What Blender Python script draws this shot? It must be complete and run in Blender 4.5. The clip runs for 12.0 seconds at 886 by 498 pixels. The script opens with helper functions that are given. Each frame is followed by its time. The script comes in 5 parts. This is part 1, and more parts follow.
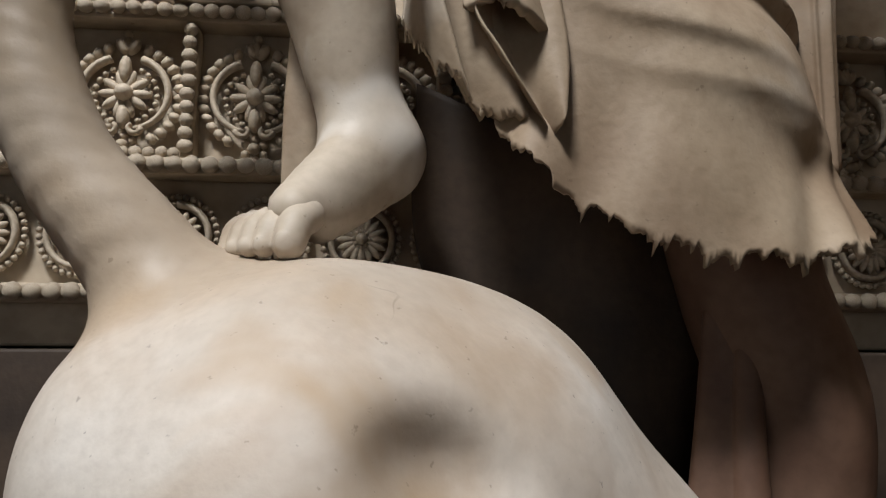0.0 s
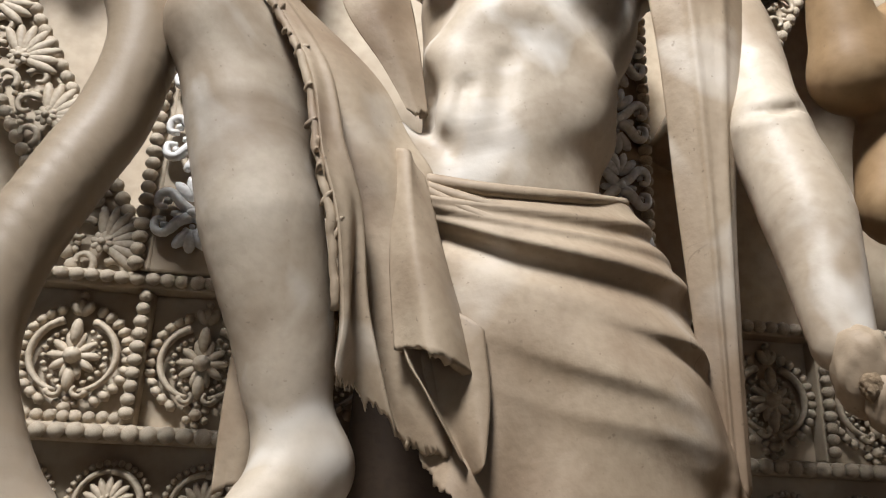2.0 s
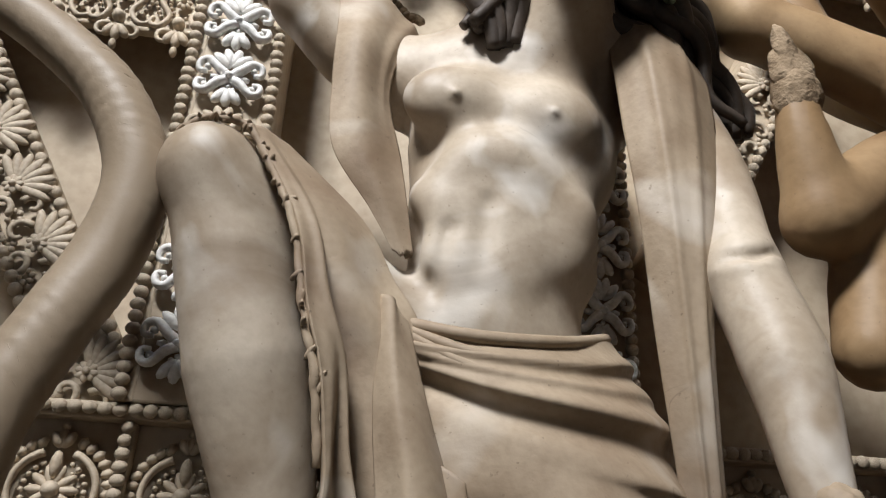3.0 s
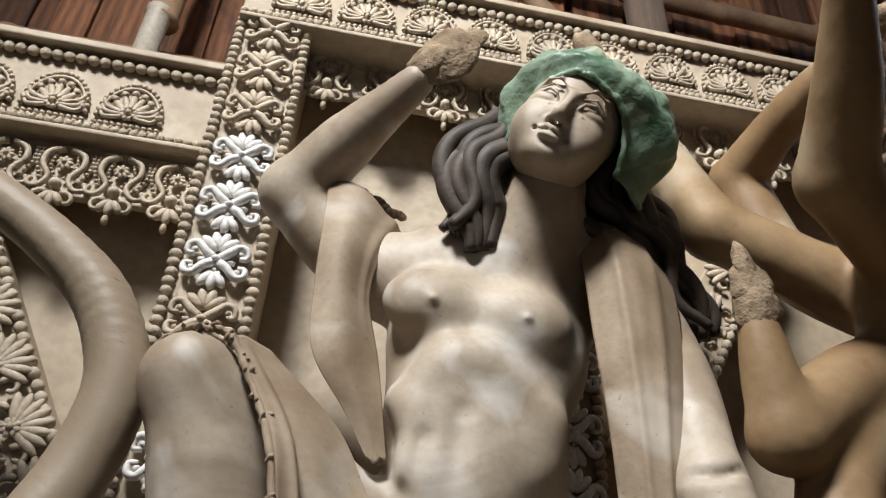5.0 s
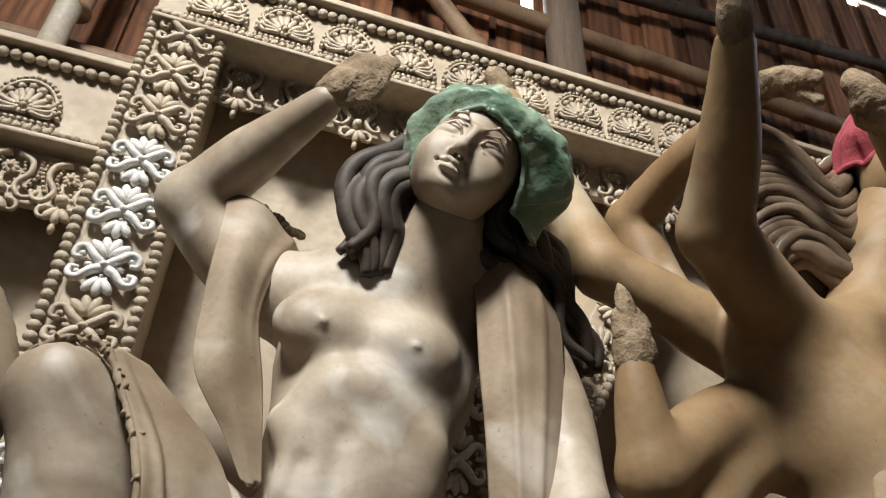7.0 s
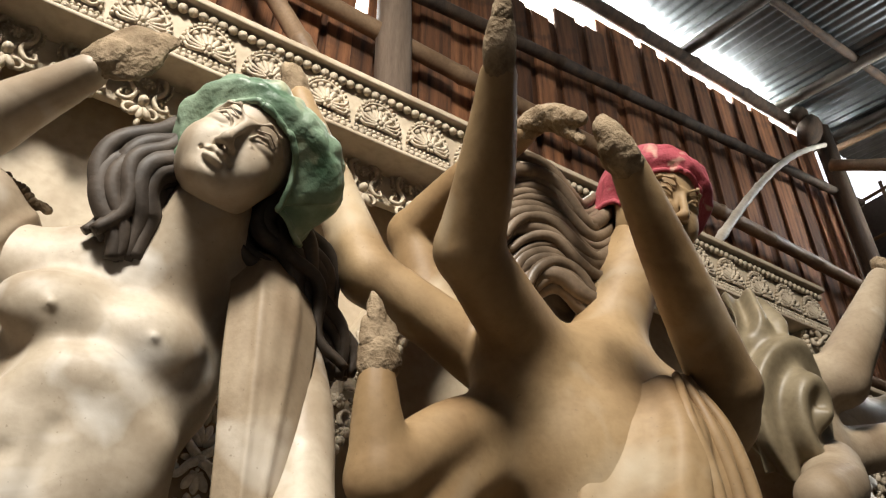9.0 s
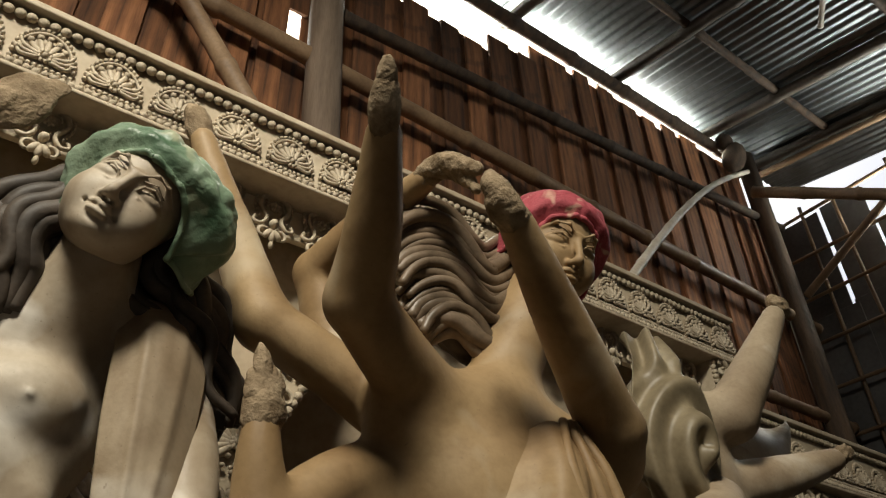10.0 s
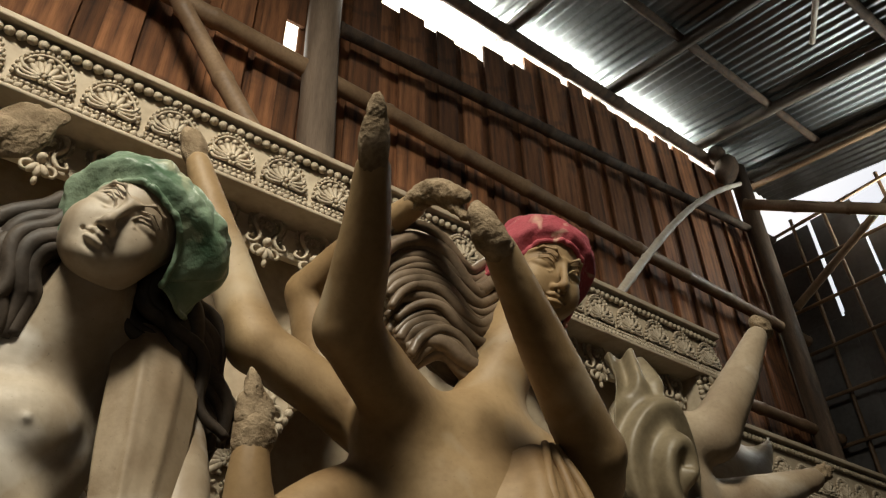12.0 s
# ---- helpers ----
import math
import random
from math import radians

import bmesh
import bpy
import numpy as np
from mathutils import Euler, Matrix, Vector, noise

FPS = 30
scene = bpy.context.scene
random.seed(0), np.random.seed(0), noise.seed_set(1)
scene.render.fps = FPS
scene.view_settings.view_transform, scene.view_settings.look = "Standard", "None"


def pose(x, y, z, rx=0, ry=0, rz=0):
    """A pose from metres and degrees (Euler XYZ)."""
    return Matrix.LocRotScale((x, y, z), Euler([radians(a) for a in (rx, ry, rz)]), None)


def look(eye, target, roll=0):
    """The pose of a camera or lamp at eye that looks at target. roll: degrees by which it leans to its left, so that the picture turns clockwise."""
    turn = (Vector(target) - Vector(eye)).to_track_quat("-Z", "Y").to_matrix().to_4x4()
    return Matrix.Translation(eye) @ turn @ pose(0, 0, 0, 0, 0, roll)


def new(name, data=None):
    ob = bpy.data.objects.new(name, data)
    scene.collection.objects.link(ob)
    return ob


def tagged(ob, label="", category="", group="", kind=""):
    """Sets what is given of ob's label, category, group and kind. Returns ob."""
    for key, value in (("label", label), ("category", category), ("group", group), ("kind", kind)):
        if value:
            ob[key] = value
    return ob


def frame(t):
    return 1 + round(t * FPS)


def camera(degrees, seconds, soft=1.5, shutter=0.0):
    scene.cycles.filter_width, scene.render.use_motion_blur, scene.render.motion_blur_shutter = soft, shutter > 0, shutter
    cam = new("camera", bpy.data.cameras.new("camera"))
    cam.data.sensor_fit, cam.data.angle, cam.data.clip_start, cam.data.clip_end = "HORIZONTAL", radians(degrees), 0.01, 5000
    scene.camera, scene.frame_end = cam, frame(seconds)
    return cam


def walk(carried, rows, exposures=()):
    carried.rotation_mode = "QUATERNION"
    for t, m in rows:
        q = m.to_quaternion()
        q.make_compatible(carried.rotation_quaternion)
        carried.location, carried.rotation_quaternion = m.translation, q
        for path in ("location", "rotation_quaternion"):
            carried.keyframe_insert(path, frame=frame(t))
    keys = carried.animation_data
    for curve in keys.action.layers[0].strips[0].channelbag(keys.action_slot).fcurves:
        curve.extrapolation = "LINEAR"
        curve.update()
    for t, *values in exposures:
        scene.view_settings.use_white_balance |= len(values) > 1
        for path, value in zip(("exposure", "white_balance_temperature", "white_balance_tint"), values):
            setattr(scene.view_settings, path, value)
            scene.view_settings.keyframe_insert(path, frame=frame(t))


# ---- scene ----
cam = camera(60.39, 12.0, soft=1.2)
# seconds, eye in metres, turn in degrees
ROWS = [
    (0.0, 0.0000, 0.0000, 1.1001, 98.45, -0.19, -5.90),
    (0.5, 0.0122, -0.0245, 1.1488, 100.83, -1.26, -7.32),
    (1.0, 0.0188, -0.0497, 1.1943, 103.57, -1.87, -8.11),
    (1.5, 0.0210, -0.0677, 1.2410, 105.94, -2.19, -8.49),
    (2.0, 0.0253, -0.0939, 1.2930, 108.44, -2.28, -8.90),
    (2.5, 0.0267, -0.1119, 1.3329, 111.03, -2.30, -9.28),
    (3.0, 0.0236, -0.1382, 1.3669, 114.07, -2.27, -9.67),
    (3.5, 0.0213, -0.1675, 1.3936, 116.99, -2.38, -10.02),
    (3.7, 0.0186, -0.1796, 1.4054, 118.18, -2.43, -10.08),
    (5.3, 0.0098, -0.2280, 1.4645, 123.31, -3.07, -11.97),
    (5.5, 0.0088, -0.2291, 1.4659, 123.43, -3.08, -12.30),
    (6.0, 0.0122, -0.2318, 1.4690, 123.81, -3.03, -13.70),
    (6.5, 0.0233, -0.2394, 1.4695, 124.17, -2.99, -15.85),
    (7.0, 0.0373, -0.2534, 1.4723, 124.31, -2.71, -18.95),
    (7.2, 0.0439, -0.2566, 1.4724, 124.27, -2.66, -20.31),
    (8.8, 0.1179, -0.2907, 1.4660, 124.45, -0.84, -31.42),
    (9.0, 0.1344, -0.3079, 1.4733, 124.82, -0.31, -32.74),
    (9.5, 0.1659, -0.3650, 1.4941, 125.39, 0.88, -35.13),
    (10.0, 0.1793, -0.4104, 1.5096, 125.75, 1.58, -36.36),
    (10.5, 0.1765, -0.4395, 1.5162, 125.85, 1.76, -36.93),
    (11.0, 0.1713, -0.4599, 1.5197, 125.83, 1.65, -37.20),
    (11.5, 0.1637, -0.4645, 1.5214, 125.91, 1.40, -37.18),
    (12.0, 0.1562, -0.4670, 1.5215, 125.96, 1.25, -37.01),
]
EXPOSURES = [
    (0.0, -0.1, 6050, 10), (0.5, 0.55, 5850, 10), (1.5, 0.3, 6000, 10), (2.5, 0.1, 6050, 10), (3.5, -0.33, 6050, 10),
    (5.5, -0.27, 6150, 9), (7.0, -0.25, 6300, 8), (9.0, 0.0, 6800, 8), (9.5, -0.3, 7000, 6), (10.0, -0.78, 7300, 4), (12.0, -0.85, 7400, 4),
]
walk(cam, [(t, pose(x, y, z, rx, ry, rz)) for t, x, y, z, rx, ry, rz in ROWS], EXPOSURES)

# ---- daylight ----
world = bpy.data.worlds.new("sky")
scene.world = world
world.use_nodes = True
wn = world.node_tree
sky = wn.nodes.new("ShaderNodeTexSky")
sky.sky_type, sky.sun_disc = "NISHITA", False
sky.sun_elevation, sky.sun_rotation = radians(58), radians(35)
sky.dust_density = 4.0
wn.links.new(sky.outputs[0], wn.nodes["Background"].inputs[0])
wn.nodes["Background"].inputs[1].default_value = 0.30
sun = new("sun", bpy.data.lights.new("sun", "SUN"))
sun.data.energy, sun.data.angle, sun.data.color = 1.2, radians(10), (1.0, 0.95, 0.87)
sun.matrix_world = look((2.6, 3.7, 7.2), (0, 0, 0))


def opening_light(name, eye, target, w, h, watts, colour):
    """Sky light from an opening of the shed, seen or added."""
    ob = new(name, bpy.data.lights.new(name, "AREA"))
    ob.data.shape, ob.data.size, ob.data.size_y, ob.data.energy, ob.data.color = "RECTANGLE", w, h, watts, colour
    ob.matrix_world = look(eye, target)
    return ob


# added key lamp, high at the left front under an unseen roof gap
key_light = opening_light("key_light", (-1.25, -1.75, 5.15), (0.5, 0.95, 2.75), 1.0, 0.7, 122, (1.0, 0.965, 0.92))
key_light.data.spread = radians(90)
# added fill lamp in an unseen front opening, softens shadows on the figures
opening_light("front_fill_light", (-0.5, -3.9, 1.25), (0.2, 0.8, 1.8), 1.7, 1.7, 7, (1.0, 0.97, 0.93))
opening_light("eave_gap_light", (3.65, 2.34, 6.30), (3.65, 0.0, 6.30), 3.7, 0.15, 170, (0.93, 0.97, 1.0))
opening_light("gable_gap_light", (6.2, 0.75, 5.24), (3.0, 0.6, 4.6), 1.9, 0.42, 190, (0.90, 0.95, 1.0))
opening_light("plank_gap_light", (1.19, 2.36, 4.95), (1.0, 0.0, 4.2), 0.10, 0.36, 4, (0.93, 0.97, 1.0))
opening_light("corner_gap_light", (5.72, 2.36, 5.6), (5.0, 0.0, 5.0), 0.6, 0.5, 40, (0.93, 0.97, 1.0))


# ---- materials ----
def material(name, colour, colour2, rough=0.6, metal=0.0, scale=6.0, fine=60.0, bump=0.15, stain=None, stain_scale=2.5,
             random_amount=0.0, spec=0.4, stretch=(1, 1, 1), dist=0.004, sharp=False, stain_at=(0.56, 0.72), grain=0.4, mid=0.0, dirt=None, dirt_scale=2.2, dirt_amount=0.6, wear=0.0):
    m = bpy.data.materials.new(name)
    m.use_nodes = True
    n, l = m.node_tree.nodes, m.node_tree.links
    b = n["Principled BSDF"]
    tc = n.new("ShaderNodeTexCoord")
    mp = n.new("ShaderNodeMapping")
    mp.inputs["Scale"].default_value = stretch
    l.new(tc.outputs["Object"], mp.inputs[0])
    big, small = n.new("ShaderNodeTexNoise"), n.new("ShaderNodeTexNoise")
    big.inputs["Scale"].default_value, big.inputs["Detail"].default_value, big.inputs["Roughness"].default_value = scale, 4, 0.5
    small.inputs["Scale"].default_value, small.inputs["Detail"].default_value = fine, 4
    l.new(mp.outputs[0], big.inputs[0]), l.new(mp.outputs[0], small.inputs[0])
    ramp = n.new("ShaderNodeValToRGB")
    ramp.color_ramp.elements[0].position, ramp.color_ramp.elements[1].position = (0.42, 0.58) if sharp else (0.3, 0.7)
    ramp.color_ramp.elements[0].color, ramp.color_ramp.elements[1].color = (*colour, 1), (*colour2, 1)
    l.new(big.outputs["Fac"], ramp.inputs[0])
    out = ramp.outputs[0]
    mix = n.new("ShaderNodeMixRGB")
    mix.blend_type = "MULTIPLY"
    mix.inputs[0].default_value = grain
    grey = n.new("ShaderNodeValToRGB")
    grey.color_ramp.elements[0].position, grey.color_ramp.elements[1].position = 0.3, 0.6
    grey.color_ramp.elements[0].color = (0.55, 0.52, 0.48, 1)
    l.new(small.outputs["Fac"], grey.inputs[0]), l.new(out, mix.inputs[1]), l.new(grey.outputs[0], mix.inputs[2])
    out = mix.outputs[0]
    if stain:
        st = n.new("ShaderNodeTexNoise")
        st.inputs["Scale"].default_value, st.inputs["Detail"].default_value, st.inputs["Distortion"].default_value = stain_scale, 3, 0.6
        l.new(tc.outputs["Object"], st.inputs[0])
        sr = n.new("ShaderNodeValToRGB")
        sr.color_ramp.elements[0].position, sr.color_ramp.elements[1].position = stain_at
        l.new(st.outputs["Fac"], sr.inputs[0])
        sm = n.new("ShaderNodeMixRGB")
        l.new(sr.outputs[0], sm.inputs[0]), l.new(out, sm.inputs[1])
        sm.inputs[2].default_value = (*stain, 1)
        out = sm.outputs[0]
    if dirt:
        dn = n.new("ShaderNodeTexNoise")
        dn.inputs["Scale"].default_value, dn.inputs["Detail"].default_value, dn.inputs["Distortion"].default_value = dirt_scale, 6, 1.2
        off = n.new("ShaderNodeMapping")
        off.inputs["Location"].default_value = (3.1, 7.7, 1.9)
        l.new(tc.outputs["Object"], off.inputs[0]), l.new(off.outputs[0], dn.inputs[0])
        dr = n.new("ShaderNodeMapRange")
        dr.inputs["From Min"].default_value, dr.inputs["From Max"].default_value, dr.inputs["To Max"].default_value = 0.46, 0.70, dirt_amount
        l.new(dn.outputs["Fac"], dr.inputs[0])
        dm = n.new("ShaderNodeMixRGB")
        l.new(dr.outputs[0], dm.inputs[0]), l.new(out, dm.inputs[1])
        dm.inputs[2].default_value = (*dirt, 1)
        out = dm.outputs[0]
    if wear:
        sp, vo, wn2, gate = (n.new("ShaderNodeTex" + kind) for kind in ("Noise", "Voronoi", "Noise", "Noise"))
        sp.inputs["Scale"].default_value, sp.inputs["Detail"].default_value = 130, 2
        gate.inputs["Scale"].default_value = 6
        wn2.inputs["Scale"].default_value = 9
        vo.feature = "DISTANCE_TO_EDGE"
        vo.inputs["Scale"].default_value = 7
        wob = n.new("ShaderNodeMixRGB")
        wob.inputs[0].default_value = 0.12
        l.new(tc.outputs["Object"], sp.inputs[0]), l.new(tc.outputs["Object"], gate.inputs[0]), l.new(tc.outputs["Object"], wn2.inputs[0])
        l.new(tc.outputs["Object"], wob.inputs[1]), l.new(wn2.outputs["Color"], wob.inputs[2]), l.new(wob.outputs[0], vo.inputs["Vector"])
        r1, r2, r3, m1, m2 = n.new("ShaderNodeMapRange"), n.new("ShaderNodeMapRange"), n.new("ShaderNodeMapRange"), n.new("ShaderNodeMath"), n.new("ShaderNodeMath")
        for r_, lo_, hi_, out_ in ((r1, 0.70, 0.76, 0.8), (r2, 0.008, 0.002, 0.7), (r3, 0.66, 0.72, 1.0)):
            r_.inputs["From Min"].default_value, r_.inputs["From Max"].default_value, r_.inputs["To Max"].default_value = lo_, hi_, out_
        l.new(sp.outputs["Fac"], r1.inputs[0]), l.new(vo.outputs["Distance"], r2.inputs[0]), l.new(gate.outputs["Fac"], r3.inputs[0])
        m1.operation, m2.operation = "MULTIPLY", "MAXIMUM"
        l.new(r2.outputs[0], m1.inputs[0]), l.new(r3.outputs[0], m1.inputs[1])
        l.new(m1.outputs[0], m2.inputs[0]), l.new(r1.outputs[0], m2.inputs[1])
        amount, wm = n.new("ShaderNodeMath"), n.new("ShaderNodeMixRGB")
        amount.operation = "MULTIPLY"
        amount.inputs[1].default_value = wear
        l.new(m2.outputs[0], amount.inputs[0]), l.new(amount.outputs[0], wm.inputs[0]), l.new(out, wm.inputs[1])
        wm.inputs[2].default_value = (0.10, 0.065, 0.04, 1)
        out = wm.outputs[0]
    if random_amount:
        info, hsv = n.new("ShaderNodeObjectInfo"), n.new("ShaderNodeHueSaturation")
        mr = n.new("ShaderNodeMapRange")
        mr.inputs["To Min"].default_value, mr.inputs["To Max"].default_value = 1 - random_amount, 1 + random_amount
        l.new(info.outputs["Random"], mr.inputs[0]), l.new(mr.outputs[0], hsv.inputs["Value"]), l.new(out, hsv.inputs["Color"])
        out = hsv.outputs[0]
    l.new(out, b.inputs["Base Color"])
    rr = n.new("ShaderNodeMapRange")
    rr.inputs["To Min"].default_value, rr.inputs["To Max"].default_value = max(rough - 0.1, 0.05), min(rough + 0.12, 1)
    l.new(big.outputs["Fac"], rr.inputs[0]), l.new(rr.outputs[0], b.inputs["Roughness"])
    b.inputs["Metallic"].default_value = metal
    b.inputs["Specular IOR Level"].default_value = spec
    add = n.new("ShaderNodeMath")
    add.operation = "MULTIPLY_ADD"
    add.inputs[1].default_value = 0.5
    l.new(small.outputs["Fac"], add.inputs[0]), l.new(big.outputs["Fac"], add.inputs[2])
    if mid:
        mn, md = n.new("ShaderNodeTexNoise"), n.new("ShaderNodeMath")
        mn.inputs["Scale"].default_value, mn.inputs["Detail"].default_value = scale * 5, 3
        l.new(tc.outputs["Object"], mn.inputs[0])
        md.operation = "MULTIPLY_ADD"
        md.inputs[1].default_value = mid
        l.new(mn.outputs["Fac"], md.inputs[0]), l.new(add.outputs[0], md.inputs[2])
        add = md
    bp = n.new("ShaderNodeBump")
    bp.inputs["Strength"].default_value, bp.inputs["Distance"].default_value = bump, dist
    l.new(add.outputs[0], bp.inputs["Height"]), l.new(bp.outputs[0], b.inputs["Normal"])
    return m


CLAY = material("painted clay", (0.25, 0.185, 0.12), (0.46, 0.37, 0.265), 0.62, scale=5, fine=90, bump=0.4, stain=(0.54, 0.475, 0.395), stain_scale=5, spec=0.3, grain=0.25, mid=0.6, dirt=(0.16, 0.10, 0.058), dirt_scale=3.5, dirt_amount=0.7, wear=0.5)
SKIN = material("pale primed clay", (0.31, 0.24, 0.165), (0.53, 0.455, 0.36), 0.50, scale=5, fine=90, bump=0.2, stain=(0.64, 0.595, 0.53), stain_scale=7, spec=0.36, grain=0.2, mid=0.4, dirt=(0.18, 0.12, 0.07), dirt_scale=4.5, dirt_amount=0.7, wear=0.45)
OCHRE = material("ochre clay", (0.21, 0.128, 0.06), (0.41, 0.285, 0.155), 0.56, scale=4, fine=80, bump=0.2, stain=(0.46, 0.375, 0.265), stain_scale=4, spec=0.3, grain=0.22, mid=0.5, dirt=(0.13, 0.07, 0.032), dirt_scale=3.0, dirt_amount=0.7, wear=0.4)
WHITE_CLAY = material("whitewashed clay", (0.55, 0.45, 0.345), (0.72, 0.67, 0.60), 0.52, scale=4, fine=70, bump=0.35, stain=(0.50, 0.38, 0.26), stain_scale=6, spec=0.35, grain=0.2, mid=1.2, dirt=(0.40, 0.29, 0.19), dirt_scale=5, dirt_amount=0.6, wear=0.5)
ROUGH_CLAY = material("raw straw clay", (0.14, 0.095, 0.055), (0.35, 0.265, 0.175), 0.9, scale=30, fine=160, bump=0.9, dist=0.008, spec=0.2)
HAIR = material("dark clay hair", (0.03, 0.022, 0.016), (0.085, 0.063, 0.047), 0.6, scale=16, fine=120, bump=0.4, spec=0.4)
# brown clay, darkened in colour for the shade that falls below the hem
BROWN_SHADED = material("brown clay", (0.09, 0.045, 0.028), (0.19, 0.115, 0.075), 0.6, scale=6, fine=60, bump=0.3)
# near-black clay: shade under the skirt and backdrop is put into the colour
SHADE_DARK = material("shade-dark clay", (0.028, 0.019, 0.013), (0.08, 0.053, 0.034), 0.7, scale=8, fine=80, bump=0.4)
CARVED = material("ornament clay", (0.36, 0.29, 0.205), (0.52, 0.44, 0.335), 0.6, scale=18, fine=140, bump=0.35, random_amount=0.12)
CHALK = material("chalk white ornament", (0.62, 0.60, 0.56), (0.76, 0.75, 0.73), 0.5, scale=18, fine=140, bump=0.3)
BOARD = material("buff board", (0.37, 0.295, 0.205), (0.52, 0.44, 0.33), 0.65, scale=3, fine=40, bump=0.2, stain=(0.30, 0.225, 0.15), stain_scale=2.2, dirt=(0.20, 0.14, 0.09), dirt_scale=1.5, dirt_amount=0.5)
PLANK = material("old red plank", (0.07, 0.030, 0.016), (0.34, 0.145, 0.066), 0.78, scale=4, fine=30, bump=0.8, stretch=(6, 6, 0.5), random_amount=0.6, stain=(0.05, 0.032, 0.024), stain_scale=3)
DARK_WOOD = material("dark timber", (0.05, 0.034, 0.025), (0.13, 0.085, 0.055), 0.8, scale=5, fine=40, bump=0.5, stretch=(4, 4, 0.6), random_amount=0.25)
POST_WOOD = material("grey post timber", (0.13, 0.09, 0.065), (0.26, 0.19, 0.14), 0.8, scale=4, fine=40, bump=0.5, stretch=(4, 4, 0.4))
BAMBOO = material("weathered bamboo", (0.15, 0.088, 0.05), (0.30, 0.195, 0.115), 0.55, scale=5, fine=60, bump=0.3, random_amount=0.3)
GREY_BAMBOO = material("dark grey bamboo", (0.07, 0.057, 0.046), (0.16, 0.133, 0.108), 0.55, scale=5, fine=60, bump=0.3, random_amount=0.3)
PALE_BAMBOO = material("pale bamboo", (0.42, 0.36, 0.28), (0.58, 0.52, 0.44), 0.5, scale=6, fine=60, bump=0.3, random_amount=0.1)
TIN = material("corrugated tin", (0.15, 0.17, 0.18), (0.33, 0.355, 0.365), 0.38, metal=0.9, scale=1.2, fine=25, bump=0.15, stain=(0.10, 0.095, 0.09), stain_scale=0.9)
EARTH = material("earth floor", (0.055, 0.042, 0.03), (0.11, 0.085, 0.06), 0.95, scale=3, fine=50, bump=0.6, dist=0.02)
GREEN = material("green cloth", (0.06, 0.125, 0.07), (0.27, 0.35, 0.25), 0.45, scale=9, fine=60, bump=0.8, stain=(0.44, 0.44, 0.30), stain_scale=8, spec=0.35, stain_at=(0.6, 0.7), mid=1.2)
RED = material("crimson cloth", (0.26, 0.03, 0.045), (0.43, 0.085, 0.105), 0.75, scale=12, fine=200, bump=0.5, stain=(0.46, 0.26, 0.20), stain_scale=16, stain_at=(0.60, 0.68), mid=1.0)
TARP = material("grey sheeting", (0.07, 0.067, 0.066), (0.15, 0.143, 0.142), 0.6, scale=2, fine=30, bump=0.4)
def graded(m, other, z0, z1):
    """Lets another clay colour take over, unevenly, between two heights."""
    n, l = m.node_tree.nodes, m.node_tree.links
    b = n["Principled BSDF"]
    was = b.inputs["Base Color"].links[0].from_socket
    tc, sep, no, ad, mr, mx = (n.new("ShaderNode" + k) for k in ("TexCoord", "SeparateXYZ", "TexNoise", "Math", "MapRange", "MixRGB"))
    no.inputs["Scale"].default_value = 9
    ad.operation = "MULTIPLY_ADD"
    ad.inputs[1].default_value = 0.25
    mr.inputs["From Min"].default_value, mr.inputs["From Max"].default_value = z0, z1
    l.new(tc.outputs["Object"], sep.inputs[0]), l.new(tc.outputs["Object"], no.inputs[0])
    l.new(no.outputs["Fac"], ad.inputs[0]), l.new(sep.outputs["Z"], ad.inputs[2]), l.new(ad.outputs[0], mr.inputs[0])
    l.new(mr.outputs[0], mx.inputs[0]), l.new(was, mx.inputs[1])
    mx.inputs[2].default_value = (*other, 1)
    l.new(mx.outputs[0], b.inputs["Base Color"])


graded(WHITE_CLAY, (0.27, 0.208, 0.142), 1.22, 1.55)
ROPE = material("jute fibre", (0.20, 0.15, 0.09), (0.36, 0.28, 0.18), 0.9, scale=30, fine=150, bump=0.6)


# ---- helpers for shapes ----
def link_mesh(name, verts, faces, mats, index=None, smooth=True, parent=None, label=""):
    me = bpy.data.meshes.new(name)
    me.from_pydata([tuple(v) for v in verts], [], [tuple(f) for f in faces])
    for m in mats:
        me.materials.append(m)
    if index is not None:
        me.polygons.foreach_set("material_index", np.asarray(index, dtype=np.int32))
    me.polygons.foreach_set("use_smooth", np.full(len(me.polygons), smooth))
    me.update()
    ob = new(name, me)
    ob.parent = parent
    if label:
        ob["label"] = label
    return ob


def part(name, bm, mat, parent, label="", smooth=True):
    me = bpy.data.meshes.new(name)
    bm.to_mesh(me)
    bm.free()
    me.materials.append(mat)
    me.polygons.foreach_set("use_smooth", np.full(len(me.polygons), smooth))
    ob = new(name, me)
    ob.parent = parent
    if label:
        ob["label"] = label
    return ob


def share(name, ob, m, parent):
    """Another object on the same mesh."""
    o = new(name, ob.data)
    o.parent = parent
    o.matrix_basis = m
    return o


def box(bm, lo, hi, bevel=0.0):
    lo, hi = Vector(lo), Vector(hi)
    r = bmesh.ops.create_cube(bm, size=1, matrix=Matrix.LocRotScale((lo + hi) / 2, None, hi - lo))
    if bevel:
        ed = list({e for v in r["verts"] for e in v.link_edges})
        bmesh.ops.bevel(bm, geom=ed, offset=bevel, segments=2, affect="EDGES", profile=0.5)
    return bm


